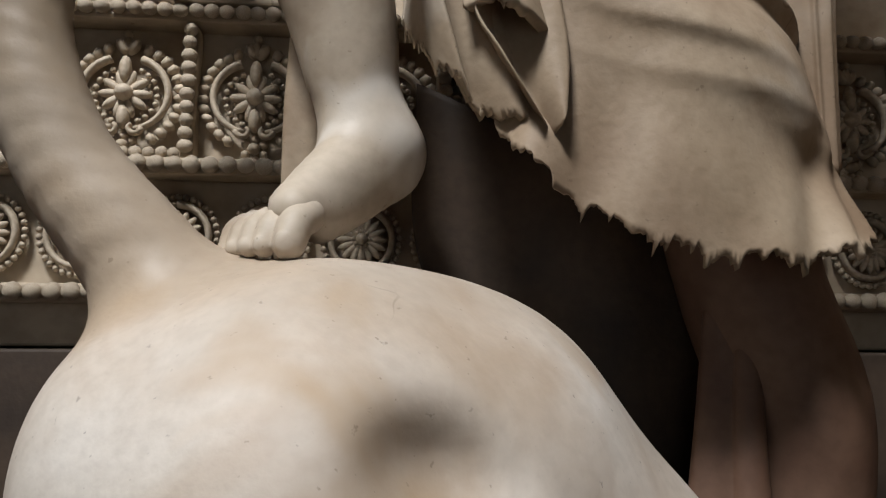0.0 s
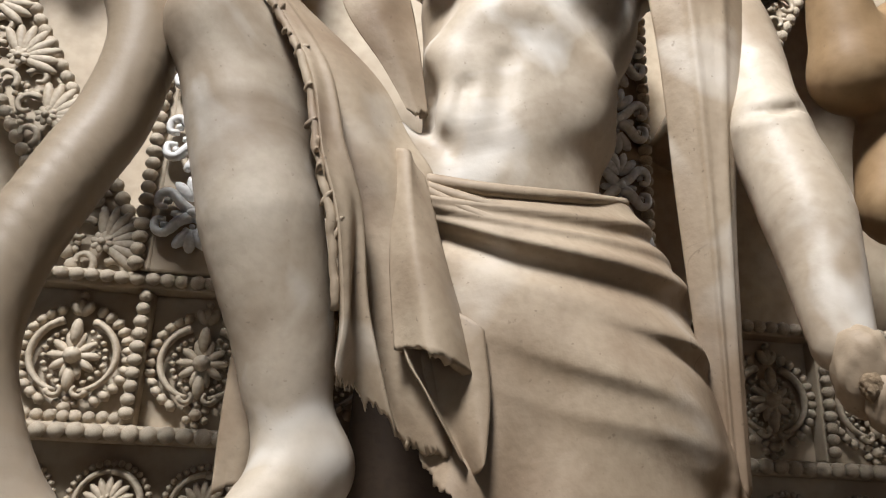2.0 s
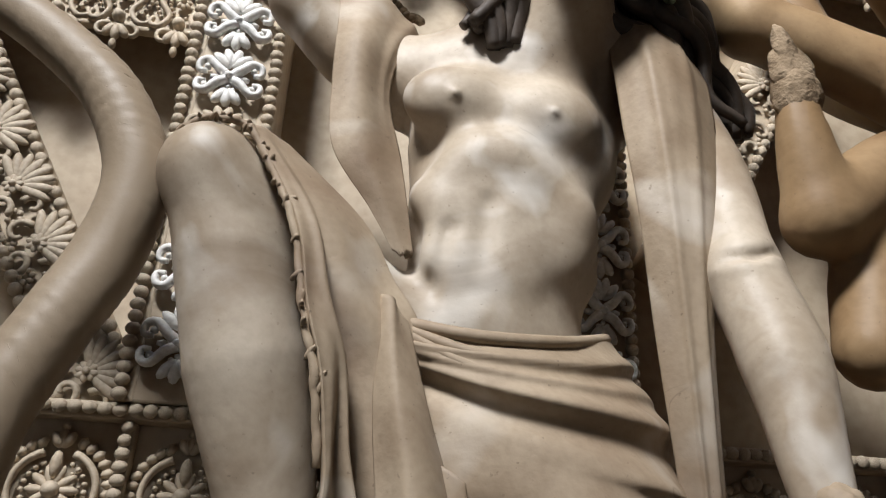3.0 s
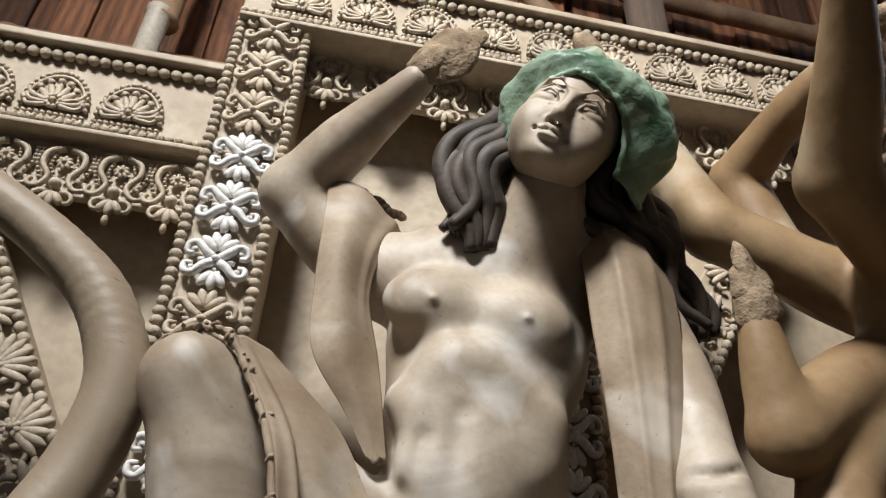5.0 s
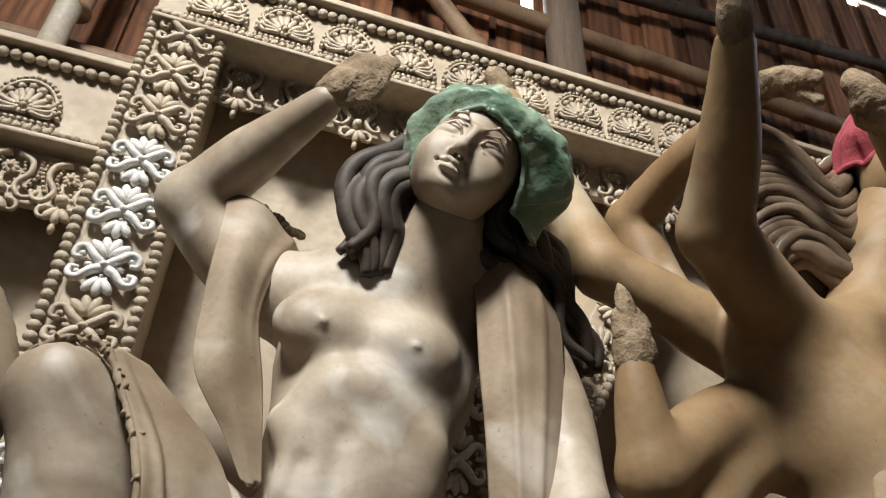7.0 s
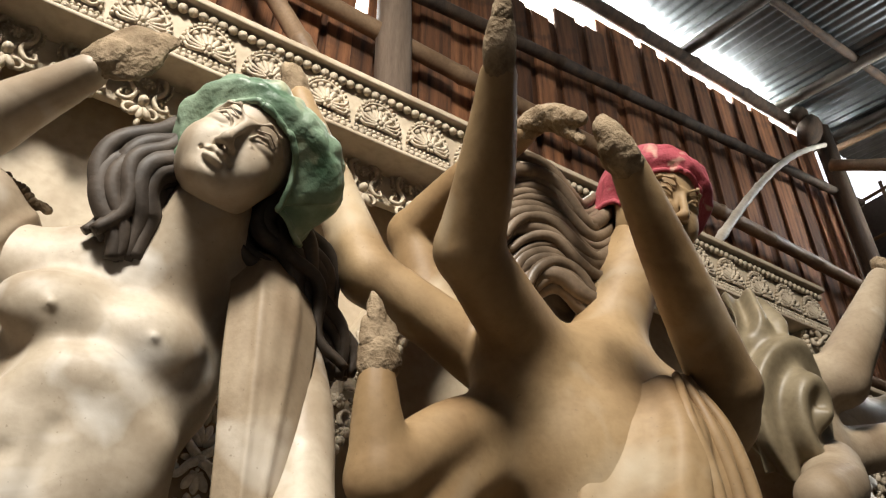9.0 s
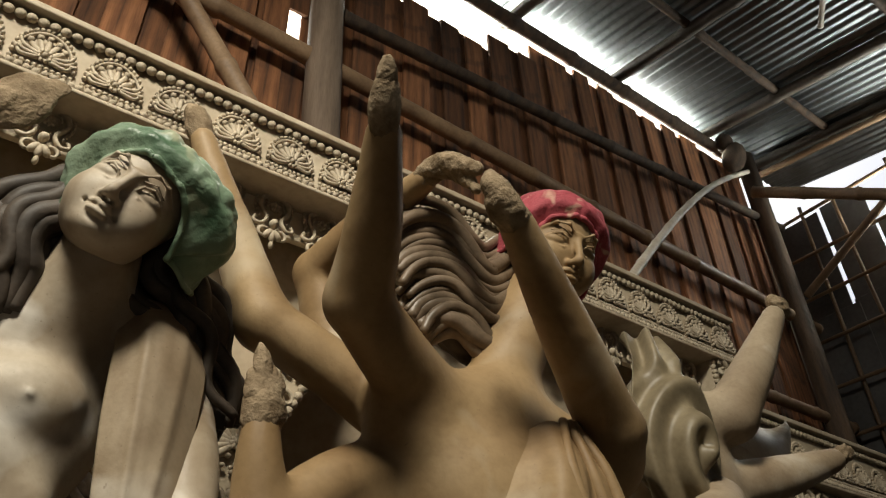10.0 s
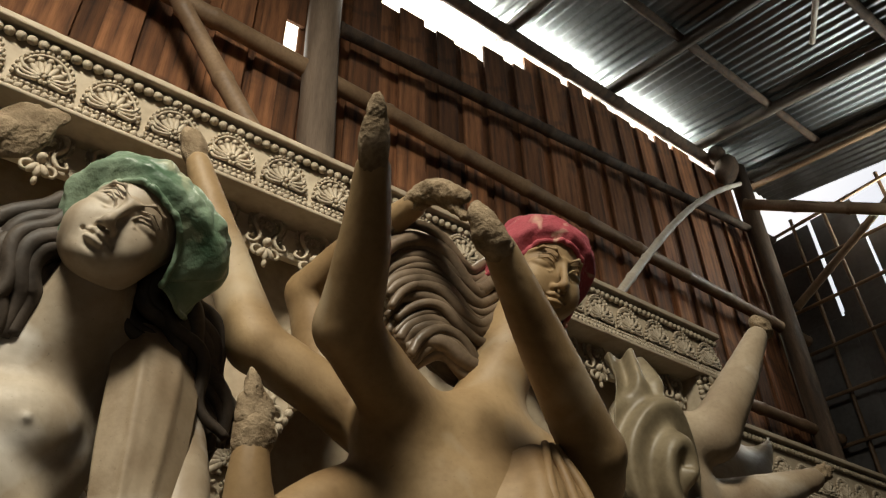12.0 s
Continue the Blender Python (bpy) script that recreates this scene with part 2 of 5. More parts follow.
def ball(bm, c, r, rot=(0, 0, 0), sub=2):
    rr = r if hasattr(r, "__len__") else (r, r, r)
    bmesh.ops.create_icosphere(bm, subdivisions=sub, radius=1, matrix=Matrix.LocRotScale(Vector(c), Euler([radians(a) for a in rot]), Vector(rr)))


def spline(pts, n):
    """Points along a smooth curve through the control points."""
    p = np.asarray(pts, dtype=float)
    p = np.vstack([2 * p[0] - p[1], p, 2 * p[-1] - p[-2]])
    k = len(p) - 3
    t = np.linspace(0, k, n)
    i = np.minimum(t.astype(int), k - 1)
    u = (t - i)[:, None]
    a, b, c, d = p[i], p[i + 1], p[i + 2], p[i + 3]
    return 0.5 * (2 * b + (c - a) * u + (2 * a - 5 * b + 4 * c - d) * u ** 2 + (3 * b - a - 3 * c + d) * u ** 3)


def tube_data(pts, radii, n=10, flat=1.0, closed=True):
    pts = np.asarray(pts, dtype=float)
    radii = np.asarray(radii, dtype=float) * np.ones(len(pts))
    tan = np.gradient(pts, axis=0)
    tan /= np.linalg.norm(tan, axis=1)[:, None] + 1e-9
    ref = np.array([0.31, 0.9, 0.25])
    verts, faces = [], []
    for q, d, r in zip(pts, tan, radii):
        s = np.cross(d, ref)
        s /= np.linalg.norm(s) + 1e-9
        w = np.cross(s, d)
        for k in range(n):
            a = 2 * math.pi * k / n
            verts.append(q + r * (math.cos(a) * s + flat * math.sin(a) * w))
    for i in range(len(pts) - 1):
        for k in range(n):
            faces.append((i * n + k, i * n + (k + 1) % n, (i + 1) * n + (k + 1) % n, (i + 1) * n + k))
    if closed:
        faces.append(tuple(range(n - 1, -1, -1)))
        faces.append(tuple((len(pts) - 1) * n + k for k in range(n)))
    return np.array(verts), faces


def tube(bm, pts, radii, n=8, flat=1.0):
    v, f = tube_data(pts, radii, n, flat)
    vs = [bm.verts.new(x) for x in v]
    for q in f:
        bm.faces.new([vs[i] for i in q])


def noise3(p, scale, seed=0.0):
    """Smooth noise of -1 to 1 for many points."""
    p = np.asarray(p) * scale + seed
    w = np.zeros(len(p))
    for a, (k, ph) in enumerate((((1.0, 0.7, 0.4), 0.3), ((-0.5, 1.1, 0.8), 1.7), ((0.8, -0.9, 1.2), 4.1), ((1.9, 1.3, -1.1), 2.2), ((-1.4, 2.1, 1.7), 5.0))):
        w += np.sin(p @ np.array(k) * 2.1 + ph + 1.3 * np.sin(p[:, (a + 1) % 3] * 1.7 + a)) / (1 + 0.35 * a)
    return w / 3.2


class Clay:
    """A soft union of round forms on a grid, turned into one smooth skin."""

    def __init__(self, lo, hi, h):
        self.lo, self.h = np.array(lo, dtype=float), h
        self.n = np.ceil((np.array(hi) - self.lo) / h).astype(int) + 1
        self.f = np.full(self.n, 1.0, dtype=np.float32)

    def window(self, lo, hi):
        a = np.clip(np.floor((np.array(lo) - self.lo) / self.h).astype(int), 0, self.n - 1)
        b = np.clip(np.ceil((np.array(hi) - self.lo) / self.h).astype(int) + 1, a + 1, self.n)
        ax = [self.lo[i] + self.h * np.arange(a[i], b[i]) for i in range(3)]
        g = np.stack(np.meshgrid(*ax, indexing="ij"), -1)
        return tuple(slice(a[i], b[i]) for i in range(3)), g

    def mix(self, s, d, k, cut=False):
        o = self.f[s]
        if cut:
            w = np.clip(0.5 - 0.5 * (d + o) / k, 0, 1)
            self.f[s] = o * (1 - w) - d * w + k * w * (1 - w)
        else:
            w = np.clip(0.5 + 0.5 * (o - d) / k, 0, 1)
            self.f[s] = o * (1 - w) + d * w - k * w * (1 - w)

    def cone(self, a, b, ra, rb, k=0.02, cut=False):
        a, b = np.array(a, dtype=float), np.array(b, dtype=float)
        m = max(ra, rb) + k + 3 * self.h
        s, g = self.window(np.minimum(a, b) - m, np.maximum(a, b) + m)
        ab = b - a
        t = np.clip(((g - a) @ ab) / (ab @ ab + 1e-12), 0, 1)
        d = np.linalg.norm(g - a - t[..., None] * ab, axis=-1) - (ra + (rb - ra) * t)
        self.mix(s, d, k, cut)
        return self

    def limb(self, pts, radii, k=0.015, n=None):
        n = n or 6 * len(pts)
        q = spline(pts, n)
        r = np.interp(np.linspace(0, 1, n), np.linspace(0, 1, len(radii)), radii) + 0.0015
        whole = np.ones(self.n, dtype=np.float32)
        m = max(radii) + k + 3 * self.h
        for i in range(n - 1):
            a, b = q[i], q[i + 1]
            s, g = self.window(np.minimum(a, b) - m, np.maximum(a, b) + m)
            ab = b - a
            t = np.clip(((g - a) @ ab) / (ab @ ab + 1e-12), 0, 1)
            d = np.linalg.norm(g - a - t[..., None] * ab, axis=-1) - (r[i] + (r[i + 1] - r[i]) * t)
            whole[s] = np.minimum(whole[s], d)
        s, g = self.window(q.min(0) - m, q.max(0) + m)
        self.mix(s, whole[s], k)
        return self

    def egg(self, c, r, rot=(0, 0, 0), k=0.02, cut=False, frame_of=None):
        c, r = np.array(c, dtype=float), np.array(r, dtype=float)
        m = r.max() + k + 3 * self.h
        s, g = self.window(c - m, c + m)
        q = np.array(frame_of) if frame_of is not None else np.array(Euler([radians(x) for x in rot]).to_matrix())
        p = ((g - c) @ q) / r
        L = np.linalg.norm(p, axis=-1)
        G = np.linalg.norm(p / r, axis=-1) + 1e-9
        self.mix(s, L * (L - 1) / G, k, cut)
        return self

    def skin(self):
        f, n = self.f, self.n
        ins = f < 0
        cnt = np.zeros(n - 1, dtype=np.int8)
        corner = [(i, j, k) for i in (0, 1) for j in (0, 1) for k in (0, 1)]
        for i, j, k in corner:
            cnt += ins[i:n[0] - 1 + i, j:n[1] - 1 + j, k:n[2] - 1 + k]
        idx = np.argwhere((cnt > 0) & (cnt < 8))
        acc, num = np.zeros((len(idx), 3)), np.zeros(len(idx))
        for p in corner:
            for ax in range(3):
                if p[ax]:
                    continue
                q = list(p)
                q[ax] = 1
                va = f[idx[:, 0] + p[0], idx[:, 1] + p[1], idx[:, 2] + p[2]]
                vb = f[idx[:, 0] + q[0], idx[:, 1] + q[1], idx[:, 2] + q[2]]
                ok = (va < 0) != (vb < 0)
                t = np.where(ok, va / np.where(ok, va - vb, 1), 0)
                pt = np.tile(np.array(p, dtype=float), (len(idx), 1))
                pt[:, ax] += t
                acc += pt * ok[:, None]
                num += ok
        verts = self.lo + self.h * (idx + acc / num[:, None])
        ids = np.full(n - 1, -1, dtype=np.int32)
        ids[idx[:, 0], idx[:, 1], idx[:, 2]] = np.arange(len(idx))
        faces = []
        for ax in range(3):
            u, v = (ax + 1) % 3, (ax + 2) % 3
            a = np.take(ins, np.arange(n[ax] - 1), axis=ax)
            b = np.take(ins, np.arange(1, n[ax]), axis=ax)
            e = np.argwhere(a != b)
            e = e[(e[:, u] > 0) & (e[:, v] > 0) & (e[:, u] < n[u] - 1) & (e[:, v] < n[v] - 1)]
            flip = a[e[:, 0], e[:, 1], e[:, 2]]
            quad = []
            for du, dv in ((-1, -1), (0, -1), (0, 0), (-1, 0)):
                c = e.copy()
                c[:, u] += du
                c[:, v] += dv
                quad.append(ids[c[:, 0], c[:, 1], c[:, 2]])
            quad = np.stack(quad, 1)
            quad[~flip] = quad[~flip][:, ::-1]
            faces.append(quad)
        return verts, np.vstack(faces)


class Statue:
    """Gathers skins, sheets and strands into one mesh."""

    def __init__(self, *mats):
        self.v, self.f, self.m, self.mats, self.count = [], [], [], list(mats), 0

    def add(self, verts, faces, mat):
        if mat not in self.mats:
            self.mats.append(mat)
        k = self.mats.index(mat)
        self.v.append(np.asarray(verts))
        c = self.count
        self.f += [tuple(int(i) + c for i in q) for q in faces]
        self.m += [k] * len(faces)
        self.count += len(verts)

    def sheet(self, rows, mat, nu=50, nv=60, thick=0.008, fold=None, ragged=0.0, seed=0):
        v, f = sheet_data(rows, nu, nv, thick, fold, ragged, seed)
        self.add(v, f, mat)

    def strand(self, pts, radii, mat, n=24, sides=8, flat=1.0):
        q = spline(pts, n)
        r = np.interp(np.linspace(0, 1, n), np.linspace(0, 1, len(radii)), radii)
        self.add(*tube_data(q, r, sides, flat), mat)

    def lump(self, c, r, rot, mat, amp=0.15, seed=0.0, sub=4):
        bm = bmesh.new()
        bmesh.ops.create_icosphere(bm, subdivisions=sub, radius=1)
        p = np.array([v.co for v in bm.verts])
        f = [[v.index for v in q.verts] for q in bm.faces]
        bm.free()
        p *= (1 + amp * noise3(p, 2.2, seed) + 0.4 * amp * noise3(p, 7, seed))[:, None]
        e = np.array(Euler([radians(a) for a in rot]).to_matrix())
        self.add((p * np.array(r)) @ e.T + np.array(c), f, mat)

    def link(self, name):
        return link_mesh(name, np.vstack(self.v), self.f, self.mats, self.m)


def sheet_data(rows, nu, nv, thick, fold=None, ragged=0.0, seed=0):
    """A cloth of some thickness through rows of control points (top to bottom, each left to right)."""
    across = [spline(r, nu) for r in rows]
    grid = np.stack([spline([a[i] for a in across], nv) for i in range(nu)], 1)   # nv, nu, 3
    du, dv = np.gradient(grid, axis=1), np.gradient(grid, axis=0)
    nor = np.cross(du, dv)
    nor /= np.linalg.norm(nor, axis=-1)[..., None] + 1e-9
    if nor[..., 1].mean() > 0:
        nor = -nor
    U, V = np.meshgrid(np.linspace(0, 1, nu), np.linspace(0, 1, nv))
    if fold:
        grid = grid + nor * fold(U, V)[..., None]
    rng = np.random.RandomState(seed)
    if ragged:
        j = ragged * (0.7 * rng.rand(nu) ** 2 + 0.45 * np.sin(np.arange(nu) * 0.21 + 6 * rng.rand()) + 0.3 * np.sin(np.arange(nu) * 0.63 + 6 * rng.rand()) + 1.1 * (rng.rand(nu) > 0.93))
        down = grid[-1] - grid[-3]
        down /= np.linalg.norm(down, axis=-1)[:, None] + 1e-9
        grid[-1] += down * j[:, None]
        grid[-2] += 0.35 * down * j[:, None]
    front, back = grid + nor * thick / 2, grid - nor * thick / 2
    v = np.vstack([front.reshape(-1, 3), back.reshape(-1, 3)])
    o, f = nu * nv, []
    for i in range(nv - 1):
        for k in range(nu - 1):
            a = i * nu + k
            f.append((a, a + 1, a + nu + 1, a + nu))
            f.append((o + a, o + a + nu, o + a + nu + 1, o + a + 1))
    rim = [(0, k) for k in range(nu)] + [(i, nu - 1) for i in range(1, nv)] + [(nv - 1, k) for k in range(nu - 2, -1, -1)] + [(i, 0) for i in range(nv - 2, 0, -1)]
    for (i, k), (i2, k2) in zip(rim, rim[1:] + rim[:1]):
        f.append((i * nu + k, o + i * nu + k, o + i2 * nu + k2, i2 * nu + k2))
    return v, f


def thing(name, at=(0, 0, 0)):
    ob = new(name)
    ob.empty_display_size = 0.05
    ob.location = at
    return ob


# ---- the shed ----
WALL_TOP, BACK_Y, EAST_X, WEST_X, FRONT_Y = 5.85, 2.2, 6.0, -4.0, -4.0
ROOF_SLOPE = 0.17


def roof_z(y):
    return 6.33 - ROOF_SLOPE * (BACK_Y - y)


bm = bmesh.new()
bmesh.ops.create_grid(bm, x_segments=2, y_segments=2, size=400)
ground = part("ground", bm, EARTH, None)
ground.location.z = -0.02
tagged(ground, "bare brown earth outside the shed", "ground", kind="structure")
bm = box(bmesh.new(), (WEST_X, FRONT_Y, -0.3), (EAST_X, BACK_Y, 0.0))
tagged(part("floor", bm, EARTH, None, smooth=False), "trodden earth floor of the workshop", "floor", kind="structure")

# corrugated roof, one mesh of overlapping sheets
v, f = [], []
wave, amp = 0.085, 0.011
for c in range(14):
    for r, (y0, y1) in enumerate(((2.27, 0.4), (0.5, -1.9), (-1.8, -4.4))):
        x0 = WEST_X - 0.3 + c * 0.78
        if r == 1 and c in (3, 4):
            continue            # unseen gap in the sheets, added above the key lamp
        n = 90
        base = len(v)
        dz = 0.004 * ((c + r) % 2) + 0.006 * r
        for i in range(n):
            x = x0 + 0.82 * i / (n - 1)
            z = amp * math.sin(2 * math.pi * x / wave)
            v += [(x, y0, roof_z(y0) + 0.075 + z + dz), (x, y1, roof_z(y1) + 0.075 + z + dz)]
        for i in range(n - 1):
            f.append((base + 2 * i, base + 2 * i + 1, base + 2 * i + 3, base + 2 * i + 2))
tagged(link_mesh("ceiling", v, f, [TIN]), "corrugated tin roof sheets, grey and rust stained", "roof", kind="structure")


def bamboo(name, a, b, r, mat, label, knots=0.34, bow=0.0, parent=None):
    """A bamboo pole with swollen joints."""
    a, b = np.array(a, dtype=float), np.array(b, dtype=float)
    L = np.linalg.norm(b - a)
    n = max(3, int(L / knots))
    pts, rad = [], []
    rng = random.Random(int(abs(a.sum() + 3 * b.sum()) * 1000))
    for i in range(n):
        for q, s in ((0.02, 1.13), (0.06, 1.0), (0.5, 0.96), (0.94, 1.0), (0.98, 1.12)):
            t = (i + q) / n
            pts.append(a + (b - a) * t + np.array([0, 0, bow * math.sin(math.pi * t)]))
            rad.append(r * s * (1.08 - 0.16 * t) * (1 + 0.03 * rng.uniform(-1, 1)))
    bm = bmesh.new()
    tube(bm, pts, rad, 12)
    ob = part(name, bm, mat, parent)
    return tagged(ob, label, "bamboo pole") if parent is None else ob


for i, x in enumerate((-3.4, -2.2, -1.0, 0.4, 1.7, 2.9, 4.0, 5.16, 5.9)):
    bamboo("rafter", (x, 2.32, roof_z(2.32)), (x + 0.05, -4.2, roof_z(-4.2)), 0.046, GREY_BAMBOO, "jointed bamboo rafter under the tin roof", 0.42)
for y in (1.35, 0.35, -0.8, -2.1, -3.3):
    bamboo("purlin", (WEST_X, y, roof_z(y) + 0.035), (EAST_X, y + 0.05, roof_z(y) + 0.03), 0.035, DARK_WOOD, "dark pole across the rafters", 0.6)
bamboo("eave_pole", (WEST_X, 2.16, 6.22), (EAST_X, 2.16, 6.27), 0.06, DARK_WOOD, "dark pole along the eave above the plank wall", 0.6)
bamboo("roof_tie", (5.88, 2.2, 6.18), (5.92, 0.2, 5.92), 0.03, BAMBOO, "thin bamboo tie below the roof")
bamboo("roof_tie", (3.3, -0.1, 5.85), (4.6, 0.75, 5.98), 0.022, PALE_BAMBOO, "thin pale stick tied under the roof")
bamboo("strut", (2.24, 1.25, 3.02), (5.45, 2.0, 5.92), 0.022, PALE_BAMBOO, "pale bamboo strut rising from the backdrop to the eave", 0.3, bow=0.16)
bamboo("wall_rail", (-3.9, 2.08, 4.86), (5.9, 2.08, 4.50), 0.05, BAMBOO, "bamboo rail tied along the plank wall", 0.5)
bamboo("wall_rail", (-3.9, 2.08, 3.62), (5.9, 2.08, 3.66), 0.045, BAMBOO, "bamboo rail tied along the plank wall", 0.5)
bamboo("wall_rail", (1.42, 2.08, 5.13), (5.9, 2.08, 5.53), 0.04, DARK_WOOD, "dark rail high on the plank wall", 0.5)
bamboo("backdrop_rail", (-1.9, 1.28, 2.735), (-0.28, 1.28, 2.735), 0.026, BAMBOO, "bamboo rail behind the carved backdrop", 0.4)
bamboo("backdrop_rail", (0.3, 1.20, 3.045), (2.68, 1.20, 3.045), 0.028, BAMBOO, "bamboo rail behind the carved backdrop", 0.4)
bamboo("diagonal_brace", (1.02, 1.85, 3.75), (0.35, 2.0, 4.85), 0.045, BAMBOO, "bamboo brace leaning on the plank wall", 0.4)
bamboo("standing_pole", (-0.79, 1.92, 0.0), (-0.77, 1.92, 3.75), 0.05, PALE_BAMBOO, "pale thick bamboo pole with a wire tie", 0.33)
bamboo("standing_pole", (-0.76, 1.94, 3.70), (-0.72, 1.94, 5.8), 0.055, BAMBOO, "brown bamboo pole spliced above a pale one", 0.4)

bm = bmesh.new()
tube(bm, [(1.36, 2.06, 0), (1.37, 2.06, 2.0), (1.35, 2.06, 4.0), (1.32, 2.06, 5.0), (1.32, 2.06, 6.25)], [0.105, 0.10, 0.097, 0.095, 0.09], 10)
tagged(part("wall_post", bm, POST_WOOD, None), "grey-brown rough timber post before the plank wall", "post")
bm = bmesh.new()
tube(bm, [(5.62, 2.05, 0), (5.6, 2.05, 3.0), (5.58, 2.05, 6.2)], [0.09, 0.085, 0.08], 10)
tagged(part("corner_post", bm, DARK_WOOD, None), "dark timber post in the shed corner", "post")
bm = bmesh.new()
ball(bm, (5.42, 2.06, 6.12), (0.12, 0.1, 0.16), (20, 10, 0))
ball(bm, (5.36, 2.08, 6.28), (0.09, 0.08, 0.12), (0, 30, 0))
tagged(part("rag", bm, DARK_WOOD, None), "dark rag knotted round the eave joint", "rag")


def slab_wall(name, lo, hi, holes, axis, mat, label):
    """A wall with openings that go through it. axis: the wall's long direction, 0 or 1."""
    bm = bmesh.new()
    lo, hi = Vector(lo), Vector(hi)
    cuts = sorted({lo[axis], hi[axis], *[h[0] for h in holes], *[h[1] for h in holes]})
    for a, b in zip(cuts, cuts[1:]):
        spans = [(lo.z, hi.z)]
        for h in holes:
            if h[0] <= a and b <= h[1]:
                spans = [(lo.z, h[2]), (h[3], hi.z)]
        for z0, z1 in spans:
            if z1 - z0 > 0.01:
                p, q = lo.copy(), hi.copy()
                p[axis], q[axis], p.z, q.z = a, b, z0, z1
                box(bm, p, q)
    return tagged(part(name, bm, mat, None, smooth=False), label, "wall", kind="structure")


# front wall is out of view; its opening only serves the fill lamp
slab_wall("wall_south", (WEST_X, FRONT_Y - 0.1, 0), (EAST_X, FRONT_Y, 5.0), [(-1.4, 0.4, 0.3, 2.1)], 0, DARK_WOOD, "unseen dark plank wall closing the shed, with an opening added for fill light")
slab_wall("wall_west", (WEST_X - 0.1, FRONT_Y, 0), (WEST_X, BACK_Y, 5.5), [], 1, DARK_WOOD, "dark plank wall of the shed")

# end wall: sheeting behind a lattice of bamboo, open at the top
east = tagged(thing("wall_east"), "patched sheeting behind a bamboo lattice, open under the roof", "wall", kind="structure")
rng = random.Random(5)
for i in range(16):
    y1 = BACK_Y - i * 0.4
    top = 5.25 + rng.uniform(-0.25, 0.1) if i > 1 else 5.6 + rng.uniform(-0.1, 0.1)
    x = EAST_X + 0.06 + 0.02 * (i % 2)
    bm = box(bmesh.new(), (x, y1 - 0.44, 0), (x + 0.015, y1, 4.62 + rng.uniform(-0.1, 0.1)), 0.004)
    box(bm, (x + 0.003, y1 - (0.385 if i < 3 else 0.44), 4.5), (x + 0.013, y1 - 0.01, top), 0.003)
    part("sheet", bm, TARP, east, smooth=False)
for i in range(13):
    y = 1.95 - 0.42 * i
    bamboo("upright", (EAST_X - 0.02, y, 0), (EAST_X - 0.02, y + rng.uniform(-0.1, 0.1), 5.7), 0.017, BAMBOO, "", 0.4, parent=east)
for i in range(14):
    z = 0.5 + 0.39 * i
    bamboo("lattice_bar", (EAST_X - 0.07, BACK_Y, z), (EAST_X - 0.07, FRONT_Y, z + rng.uniform(-0.1, 0.1)), 0.015, BAMBOO, "", 0.4, parent=east)
bamboo("lattice_brace", (5.2, 1.9, 5.5), (5.85, -1.6, 3.3), 0.045, BAMBOO, "thick bamboo brace across the lattice wall", 0.4)
bamboo("lattice_brace", (5.7, 2.0, 4.7), (5.8, 0.2, 5.75), 0.03, BAMBOO, "bamboo brace across the lattice wall", 0.4)

# ---- carved backdrop ----
PANEL_Y = 1.06


def bead_mesh():
    bm = bmesh.new()
    bmesh.ops.create_uvsphere(bm, u_segments=8, v_segments=6, radius=1)
    return bm


def petal(bm, c, ang, length, w, lift=0.0, deep=0.5):
    """A raised petal in the board's plane that points along ang (degrees from up, clockwise)."""
    a = radians(ang)
    d = Vector((math.sin(a), 0, math.cos(a)))
    ball(bm, Vector(c) + d * length * 0.5 + Vector((0, -lift, 0)), (w, w * deep, length * 0.5), (0, ang, 0), 2)


def curl(bm, c, r, a0, a1, thick, shrink=0.45, n=14, sx=1.0):
    pts = []
    for i in range(n):
        t = i / (n - 1)
        a, rr = radians(a0 + (a1 - a0) * t), r * (1 - (1 - shrink) * t)
        pts.append((c[0] + sx * rr * math.sin(a), c[1] - 0.3 * thick * t, c[2] + rr * math.cos(a)))
    tube(bm, pts, [thick * (1 - 0.35 * i / (n - 1)) for i in range(n)], 6)


def dots(bm, c, r, a0, a1, n, size, sx=1.0, stretch=1.0):
    for i in range(n):
        ang = a0 + (a1 - a0) * (i / (n - 1) if n > 1 else 0)
        a = radians(ang)
        ball(bm, (c[0] + sx * r * math.sin(a), c[1], c[2] + r * math.cos(a)), (size, size * 0.8, size * stretch), (0, ang, 0), 1)


